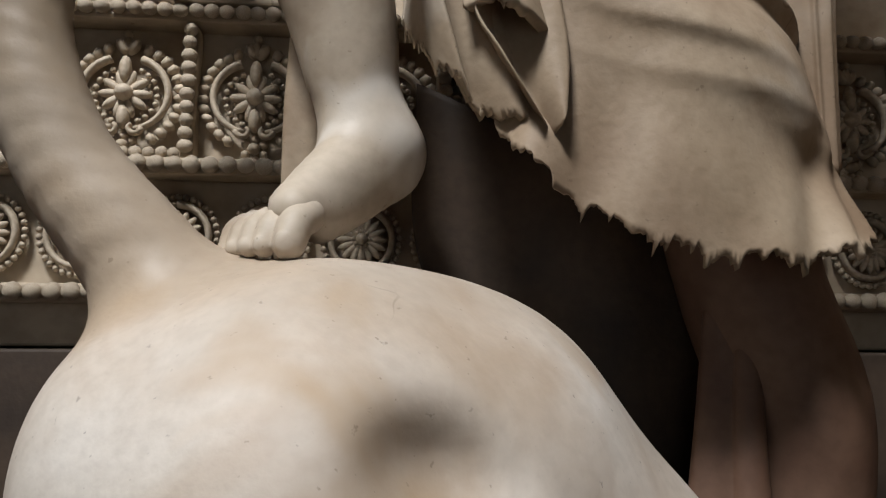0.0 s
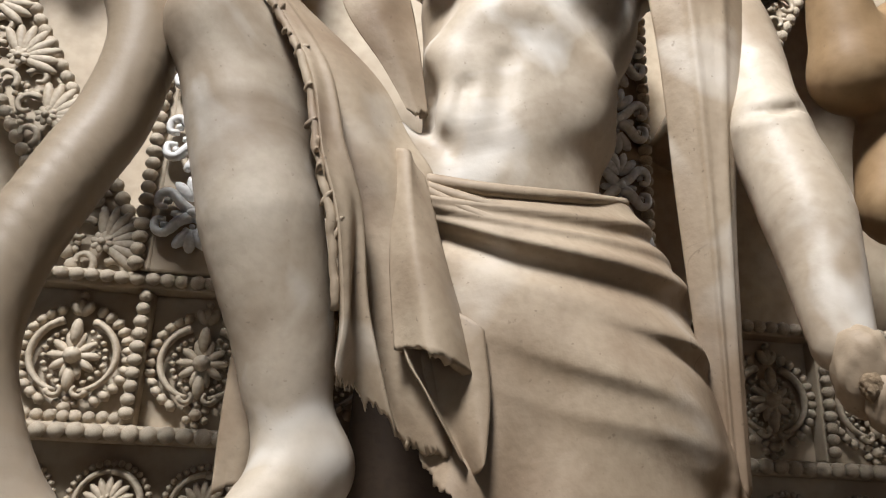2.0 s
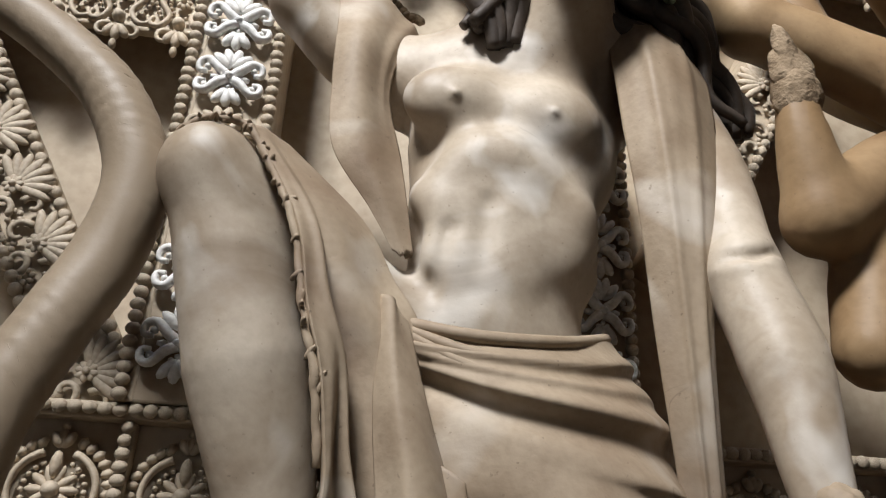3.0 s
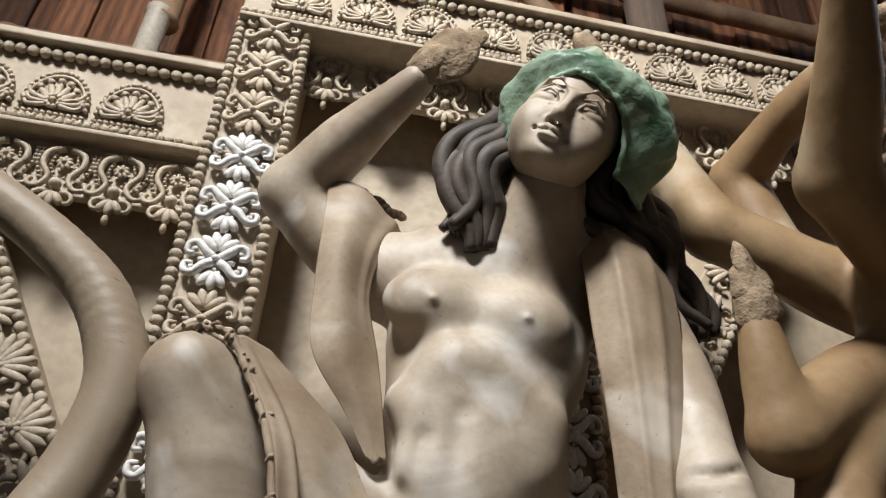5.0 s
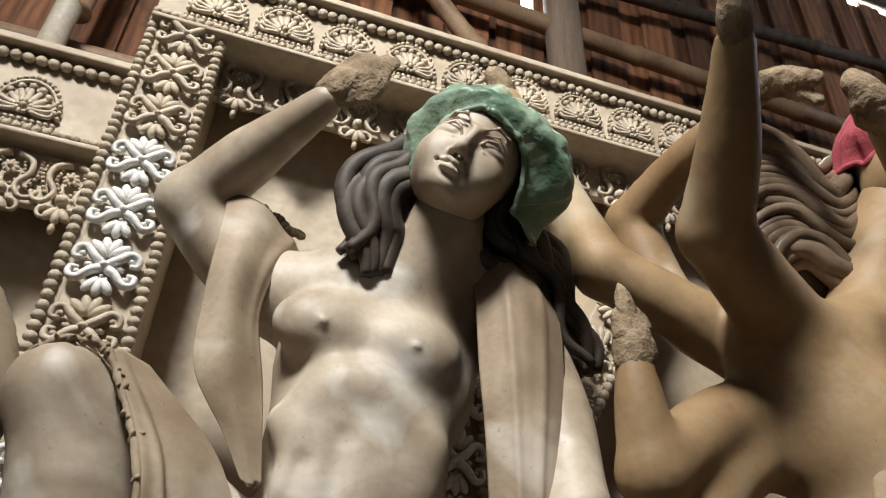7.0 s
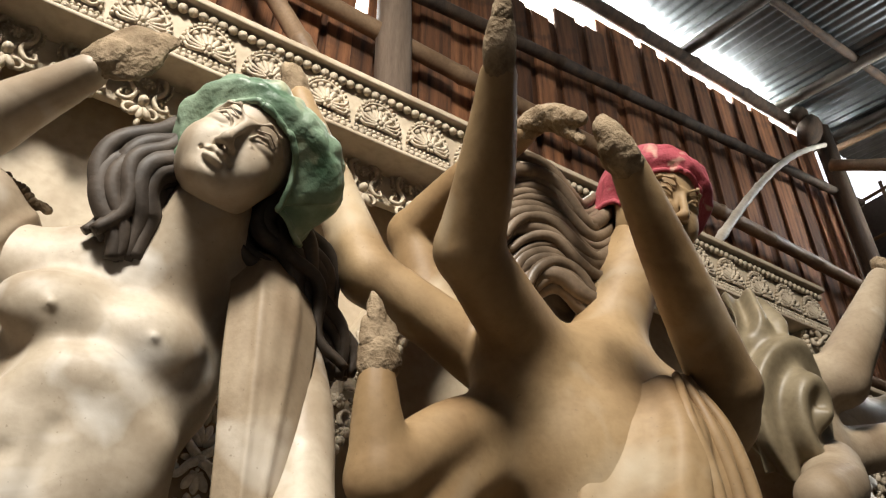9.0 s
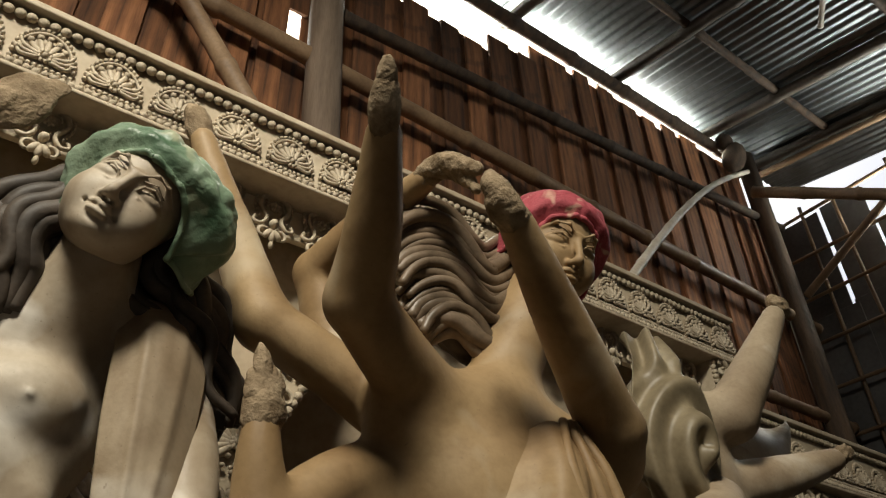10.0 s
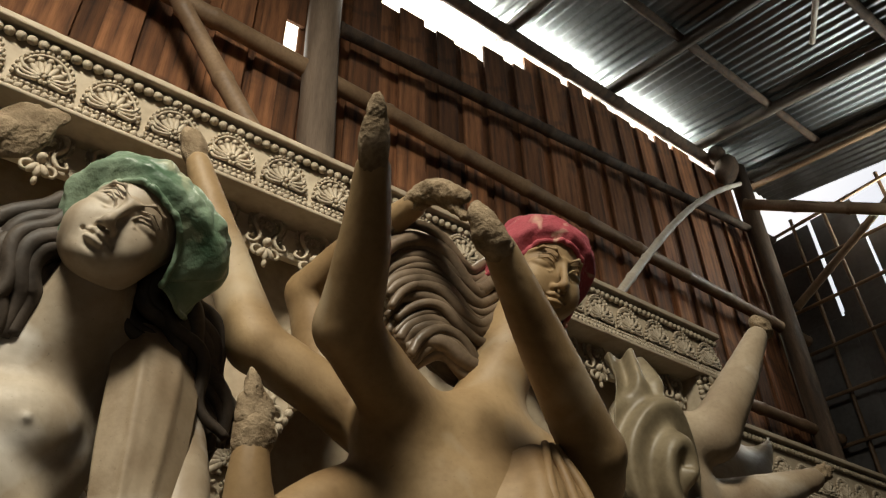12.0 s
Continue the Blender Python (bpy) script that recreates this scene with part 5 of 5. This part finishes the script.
k = Clay((-0.66, 0.28, 0.6), (0.55, 1.15, 2.22), 0.0072)
k.egg((-0.060, 0.70, 0.93), (0.188, 0.25, 0.255))
k.egg((0.04, 0.79, 0.925), (0.235, 0.24, 0.265), (0, 25, 0), k=0.10)
k.egg((0.17, 0.84, 0.77), (0.235, 0.24, 0.27), (0, 30, 0), k=0.08)
k.egg((-0.186, 0.68, 1.005), (0.084, 0.13, 0.125), k=0.06)
k.egg((0.085, 0.475, 1.022), (0.080, 0.082, 0.046), (0, 20, 0), k=0.04, cut=True)
TRUNK = [(-0.150, 0.73, 1.12), (-0.196, 0.71, 1.185), (-0.274, 0.70, 1.285), (-0.316, 0.70, 1.40), (-0.312, 0.715, 1.51), (-0.278, 0.745, 1.63), (-0.254, 0.765, 1.705), (-0.237, 0.77, 1.790), (-0.244, 0.77, 1.860), (-0.290, 0.77, 1.948), (-0.368, 0.77, 2.018), (-0.465, 0.77, 2.08), (-0.64, 0.76, 2.17)]
k.limb(TRUNK, [0.066, 0.052, 0.043, 0.040, 0.040, 0.041, 0.042, 0.041, 0.040, 0.038, 0.035, 0.033, 0.031], k=0.06, n=75)
v, f = k.skin()
# wrinkles across the trunk
tp = spline(TRUNK[1:], 200)
near = np.argmin(((v[:, None, :] - tp[None]) ** 2).sum(-1), axis=1)
dist = np.sqrt(((v - tp[near]) ** 2).sum(1))
on = np.clip(1 - (dist - 0.06) / 0.03, 0, 1) * (v[:, 2] > 1.14)
away = (v - tp[near]) / (dist[:, None] + 1e-6)
v = v + away * (on * 0.0008 * np.sin(near * 1.7 + 160 * (v[:, 1] - 0.7) + 60 * v[:, 0] + 2.5 * noise3(v, 7)) * np.clip(0.6 + 0.8 * noise3(v, 6, 4), 0, 1))[:, None]
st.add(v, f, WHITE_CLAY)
rng = random.Random(12)
tl = spline(TRUNK[2:], 400)
tr = np.interp(np.linspace(0, 1, 400), np.linspace(0, 1, 11), [0.043, 0.040, 0.040, 0.041, 0.042, 0.041, 0.040, 0.038, 0.035, 0.033, 0.031])
td = np.gradient(tl, axis=0)
td /= np.linalg.norm(td, axis=1)[:, None]
for i in range(170):
    m0 = rng.randrange(60, 370)
    a0, da, run = rng.uniform(-2.6, 0.4), rng.uniform(0.5, 1.3), rng.randrange(5, 22)
    line, wid = [], []
    for e in range(7):
        m1 = min(399, m0 + run * e // 6)
        e2 = np.cross(td[m1], (0, 1, 0))
        e2 /= np.linalg.norm(e2)
        e1 = np.cross(e2, td[m1])
        an = a0 + da * e / 6
        line.append(tl[m1] + (tr[m1] + 0.0004) * (-e1 * np.cos(an) * (1 if e1[1] > 0 else -1) + e2 * np.sin(an)))
        wid.append(0.0007 * math.sin(math.pi * (0.12 + 0.76 * e / 6)))
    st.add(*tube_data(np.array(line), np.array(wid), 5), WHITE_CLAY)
tagged(st.link("elephant_statue"), "whitewashed clay elephant head with a raised wrinkled trunk", "statue")

# many-armed figure with the crimson wrap
HAIR_LIGHT = material("brown clay hair", (0.075, 0.052, 0.033), (0.19, 0.135, 0.09), 0.42, scale=14, fine=110, bump=0.35, spec=0.45)
st = Statue(OCHRE)
k = Clay((0.40, 0.12, 0.6), (1.62, 1.10, 2.80), 0.0105)
k.egg((1.09, 0.66, 1.95), (0.20, 0.13, 0.19))
k.egg((1.10, 0.66, 1.72), (0.17, 0.12, 0.22), k=0.05)
k.limb([(1.10, 0.70, 1.70), (1.10, 0.72, 1.2), (1.10, 0.72, 0.64)], [0.17, 0.20, 0.22], k=0.05)
k.limb([(0.90, 0.66, 2.06), (1.08, 0.64, 2.11), (1.32, 0.66, 2.06)], [0.075, 0.075, 0.08], k=0.06)
k.cone((1.10, 0.66, 2.12), (1.215, 0.60, 2.42), 0.078, 0.064, 0.05)
# arm with the upright forearm near the viewer
k.limb([(0.96, 0.65, 2.09), (0.83, 0.585, 2.135), (0.722, 0.535, 2.185)], [0.072, 0.060, 0.054], k=0.03)
k.limb([(0.722, 0.535, 2.185), (0.680, 0.42, 2.265), (0.628, 0.315, 2.345)], [0.056, 0.045, 0.028], k=0.015)
# arm crossing in front of the face
k.limb([(1.33, 0.66, 2.05), (1.33, 0.58, 2.03), (1.275, 0.505, 2.070)], [0.075, 0.066, 0.060], k=0.03)
k.limb([(1.275, 0.505, 2.070), (1.09, 0.42, 2.195), (0.912, 0.340, 2.318)], [0.060, 0.049, 0.030], k=0.015)
# arm behind, bent over
k.limb([(1.02, 0.78, 2.12), (0.90, 0.90, 2.28), (0.835, 0.925, 2.50)], [0.066, 0.058, 0.052], k=0.03)
k.limb([(0.835, 0.925, 2.50), (0.86, 0.76, 2.545), (0.895, 0.58, 2.568)], [0.053, 0.043, 0.027], k=0.015)
# arm behind the first figure's head
k.limb([(0.98, 0.72, 2.07), (0.79, 0.74, 2.165), (0.655, 0.765, 2.235)], [0.068, 0.054, 0.052], k=0.03)
k.limb([(0.655, 0.765, 2.235), (0.575, 0.79, 2.43), (0.490, 0.815, 2.65)], [0.052, 0.043, 0.026], k=0.015)
# low arms
k.limb([(0.96, 0.72, 2.0), (0.80, 0.69, 1.94), (0.648, 0.665, 1.83)], [0.062, 0.056, 0.050], k=0.03)
k.limb([(0.648, 0.665, 1.83), (0.63, 0.65, 1.92), (0.622, 0.642, 1.985)], [0.048, 0.036, 0.027], k=0.015)
k.limb([(1.0, 0.72, 1.92), (0.86, 0.71, 1.90), (0.745, 0.70, 1.79), (0.70, 0.68, 1.66)], [0.062, 0.056, 0.054, 0.05], k=0.03)
v, f = k.skin()
st.add(v + np.stack([0.0007 * noise3(v, 25, s) + 0.0018 * noise3(v, 9, s + 1) + 0.0004 * noise3(v, 60, s) for s in (0, 3, 7)], 1), f, OCHRE)
st.lump((0.612, 0.288, 2.362), (0.026, 0.024, 0.062), (38, -28, 0), ROUGH_CLAY, 0.08, 1)
st.lump((0.600, 0.264, 2.388), (0.018, 0.017, 0.045), (38, -28, 0), ROUGH_CLAY, 0.10, 3)
k = Clay((0.80, 0.27, 2.26), (1.0, 0.64, 2.64), 0.005)
k.limb([(0.915, 0.342, 2.316), (0.885, 0.330, 2.325), (0.862, 0.325, 2.350), (0.852, 0.328, 2.375)], [0.029, 0.030, 0.022, 0.012], k=0.01)
k.limb([(0.892, 0.352, 2.330), (0.885, 0.350, 2.365), (0.880, 0.350, 2.385)], [0.018, 0.014, 0.009], k=0.01)
k.limb([(0.893, 0.595, 2.566), (0.896, 0.545, 2.575), (0.906, 0.495, 2.560), (0.920, 0.440, 2.512)], [0.024, 0.026, 0.023, 0.013], k=0.01)
k.limb([(0.905, 0.520, 2.560), (0.925, 0.480, 2.520), (0.932, 0.455, 2.475)], [0.018, 0.016, 0.009], k=0.012)
v, f = k.skin()
st.add(v + np.stack([0.004 * noise3(v, 45, s) + 0.002 * noise3(v, 110, s) for s in (0, 3, 7)], 1), f, ROUGH_CLAY)
st.lump((0.478, 0.82, 2.685), (0.030, 0.024, 0.062), (0, -20, 0), ROUGH_CLAY, 0.12, 9)
st.lump((0.622, 0.638, 2.002), (0.036, 0.026, 0.045), (0, 5, 0), ROUGH_CLAY, 0.10, 11)
st.lump((0.618, 0.634, 2.035), (0.033, 0.016, 0.048), (0, -4, 0), ROUGH_CLAY, 0.12, 12)
st.lump((0.610, 0.630, 2.070), (0.017, 0.011, 0.042), (0, -10, 0), ROUGH_CLAY, 0.14, 13)
HEAD_B = axes((0.074, -0.408, 0.91), (0.128, 0.909, 0.397))
c2 = np.array((1.2455, 0.5655, 2.5132))
SIZE_B = 1.119
st.add(*head_skin(c2, *HEAD_B, SIZE_B), OCHRE)
for i in range(9):
    a = i / 8
    run = 1 - 0.36 * a ** 1.5
    x0, z0 = 1.20 - 0.03 * a, 2.585 - 0.275 * a
    path = [(x0, 0.672, z0)]
    for dx, dz in ((0.045, -0.045), (0.100, -0.098), (0.155, -0.092), (0.215, -0.048), (0.275, -0.040), (0.330, -0.065), (0.362, -0.108)):
        path.append((x0 - dx * run, 0.660 - 0.02 * math.sin(9 * dx), z0 + dz * (1 - 0.35 * a) + 0.008 * math.sin(2.1 * i + 14 * dx)))
    wavy_lock(st, path, 0.036, 4, 0.0125 + 0.005 * ((i * 5) % 3) / 2, 20 + i, 1.2, 0.008, HAIR_LIGHT)
st.lump((1.10, 0.705, 2.40), (0.15, 0.05, 0.15), (0, 25, 0), HAIR, 0.08, 6)
wavy_lock(st, [(1.32, 0.64, 2.45), (1.345, 0.64, 2.36), (1.35, 0.66, 2.25)], 0.05, 5, 0.014, 31, 1.2, 0.01)


def bodice_fold(U, V):
    return 0.013 * np.sin(19 * U + 1.0) * (0.2 + V) + 0.005 * np.sin(43 * U + 2 * V) * V


st.sheet([
    [(1.06, 0.60, 2.02), (1.12, 0.525, 2.055), (1.20, 0.535, 2.045), (1.30, 0.62, 2.0)],
    [(1.00, 0.59, 1.96), (1.10, 0.478, 1.95), (1.20, 0.482, 1.95), (1.32, 0.60, 1.94)],
    [(0.97, 0.60, 1.82), (1.08, 0.480, 1.82), (1.20, 0.480, 1.82), (1.33, 0.60, 1.83)],
    [(0.96, 0.62, 1.66), (1.08, 0.51, 1.66), (1.20, 0.51, 1.66), (1.33, 0.62, 1.67)],
], OCHRE, 90, 60, 0.010, bodice_fold, 0.0, 21)
for x in (1.115, 1.165, 1.205):
    st.strand([(1.165 + 0.3 * (x - 1.165), 0.512, 2.065), (x, 0.472, 1.96), (x + 0.02, 0.462, 1.83), (x + 0.02, 0.480, 1.68)], [0.008, 0.012, 0.013, 0.013], OCHRE, 30)
figure_two = tagged(st.link("statue"), "ochre clay idol with many raised arms and long waved dark hair", "statue", "clay idols")


def red_hem(a):
    d, sa = math.cos(a), math.sin(a)
    side = min(1.0, (1 - d) / 0.8)
    return 0.060 - (0.125 if sa > 0 else 0.085) * side ** 1.2 + 0.008 * math.sin(7 * a) * (1 - max(0, d))


cap_cloth("head_wrap", c2, HEAD_B, SIZE_B, red_hem, RED, "crimson rag wrapped round the head, frayed at its edge", 7.0, (0.105, 0.118), (0.102, 0.10), 0.132, 0.009, (0.12, 0.24))

# figure further along, arm raised, with a swirling scarf
st = Statue(SKIN)
k = Clay((1.35, 0.35, 0.6), (2.55, 1.05, 2.75), 0.012)
k.limb([(1.80, 0.76, 2.05), (1.80, 0.78, 1.4), (1.80, 0.78, 0.64)], [0.15, 0.17, 0.20], k=0.05)
k.limb([(1.72, 0.72, 2.30), (1.80, 0.66, 2.27), (1.865, 0.61, 2.275)], [0.075, 0.07, 0.066], k=0.03)
k.limb([(1.865, 0.61, 2.275), (1.97, 0.565, 2.43), (2.08, 0.525, 2.60)], [0.066, 0.052, 0.030], k=0.015)
k.egg((1.78, 0.74, 2.12), (0.17, 0.13, 0.19), k=0.03)
k.egg((2.05, 0.80, 2.22), (0.14, 0.10, 0.11), (0, -20, 0), k=0.05)
k.limb([(1.90, 0.68, 2.12), (2.06, 0.62, 2.16), (2.22, 0.56, 2.215)], [0.062, 0.052, 0.030], k=0.02)
k.limb([(1.70, 0.60, 2.02), (1.60, 0.54, 1.95), (1.48, 0.5, 1.90)], [0.065, 0.06, 0.05], k=0.02)
st.add(*k.skin(), CLAY)
st.lump((2.105, 0.515, 2.635), (0.040, 0.026, 0.026), (0, 30, 0), ROUGH_CLAY, 0.22, 1)
st.lump((2.255, 0.548, 2.235), (0.045, 0.024, 0.024), (0, -30, 0), ROUGH_CLAY, 0.25, 2)
SCARF = material("olive clay scarf", (0.13, 0.10, 0.06), (0.26, 0.21, 0.135), 0.45, scale=9, fine=70, bump=0.25)


def swirl_fold(U, V):
    r = np.hypot((U - 0.52) * 1.0, (V - 0.66) * 1.35)
    an = np.arctan2(V - 0.66, U - 0.52)
    w = 0.015 * np.sin(25 * r + 1.0 * an) * np.clip(2.2 - 2.6 * r, 0.25, 1)
    top = np.clip((0.38 - V) / 0.2, 0, 1)
    return w * (1 - top) + top * 0.016 * np.sin(20 * U + 9 * V)


st.sheet([
    [(1.545, 0.66, 2.425), (1.60, 0.61, 2.43), (1.655, 0.66, 2.42)],
    [(1.535, 0.63, 2.34), (1.60, 0.575, 2.35), (1.69, 0.63, 2.33)],
    [(1.50, 0.62, 2.25), (1.61, 0.545, 2.26), (1.735, 0.62, 2.26)],
    [(1.49, 0.62, 2.15), (1.61, 0.530, 2.15), (1.75, 0.62, 2.16)],
    [(1.51, 0.63, 2.06), (1.61, 0.555, 2.04), (1.72, 0.63, 2.06)],
    [(1.56, 0.66, 2.01), (1.61, 0.62, 1.99), (1.67, 0.66, 2.01)],
], SCARF, 90, 110, 0.012, swirl_fold, 0.0, 27)
st.lump((1.61, 0.655, 2.18), (0.11, 0.05, 0.15), (0, 0, 0), SCARF, 0.05, 3)
st.sheet([
    [(1.97, 0.80, 2.33), (2.15, 0.74, 2.37), (2.32, 0.75, 2.395), (2.43, 0.77, 2.44)],
    [(1.97, 0.76, 2.26), (2.14, 0.70, 2.30), (2.30, 0.73, 2.35), (2.41, 0.76, 2.42)],
    [(1.98, 0.75, 2.15), (2.12, 0.69, 2.20), (2.24, 0.72, 2.25), (2.33, 0.75, 2.30)],
], SKIN, 50, 30, 0.012, lambda U, V: 0.016 * np.sin(9 * U + 2 * V), 0.003, 23)
tagged(st.link("statue"), "pale clay idol with raised arm and coiled olive-brown clay scarf", "statue", "clay idols")

# low stand that carries the figures
stand = tagged(thing("idol_stand"), "low timber stand under the clay idols", "platform")
for i in range(5):
    part("deck_board", box(bmesh.new(), (-0.7, 0.42 + 0.13 * i, 0.58), (2.9, 0.545 + 0.13 * i, 0.62), 0.004), DARK_WOOD, stand, smooth=False)
for x in (-0.6, 0.55, 1.7, 2.8):
    for y in (0.48, 0.98):
        part("leg", box(bmesh.new(), (x - 0.05, y - 0.05, 0), (x + 0.05, y + 0.05, 0.58), 0.004), DARK_WOOD, stand, smooth=False)

# ---- plank wall, board by board ----
wall = tagged(thing("wall_north"), "old red-brown plank wall with gaps under the eave", "wall", kind="structure")
rng = random.Random(21)
x, count = WEST_X, 0
while x < EAST_X:
    w = rng.uniform(0.09, 0.18)
    top = WALL_TOP + rng.uniform(-0.05, 0.04) + 0.35 * min(1.0, max(0.0, (x - 2.5 + rng.uniform(-0.2, 0.2)) / 0.7)) - (rng.uniform(0.1, 0.5) if x > 5.6 else 0.0)
    spans = [(0.0, rng.uniform(2.6, 3.4)), (None, top)]
    z0 = spans[0][1]
    slots = [(0.0, z0), (z0 - 0.06, top)]
    if abs(x - 1.15) < 1e-6:
        w = 0.08
        slots = [(0.0, z0), (z0 - 0.06, 4.77), (5.14, top)]
    elif x < 1.15 < x + w:
        w = 1.15 - x
    for i, (a, b) in enumerate(slots):
        y = BACK_Y + 0.026 * (count % 2) + 0.05 * (i == 0)
        count += 1 if i == 0 else 0
        bm = box(bmesh.new(), (0, 0, a), (w + (0.05 if abs(x + w - 1.15) > 1e-6 else 0.01), 0.022, b), 0.004)
        ob = part("plank", bm, PLANK, wall, smooth=False)
        ob.matrix_basis = Matrix.LocRotScale((x, y, 0), Euler((0, rng.uniform(-0.004, 0.004), rng.uniform(-0.03, 0.03))), None)
    x += w
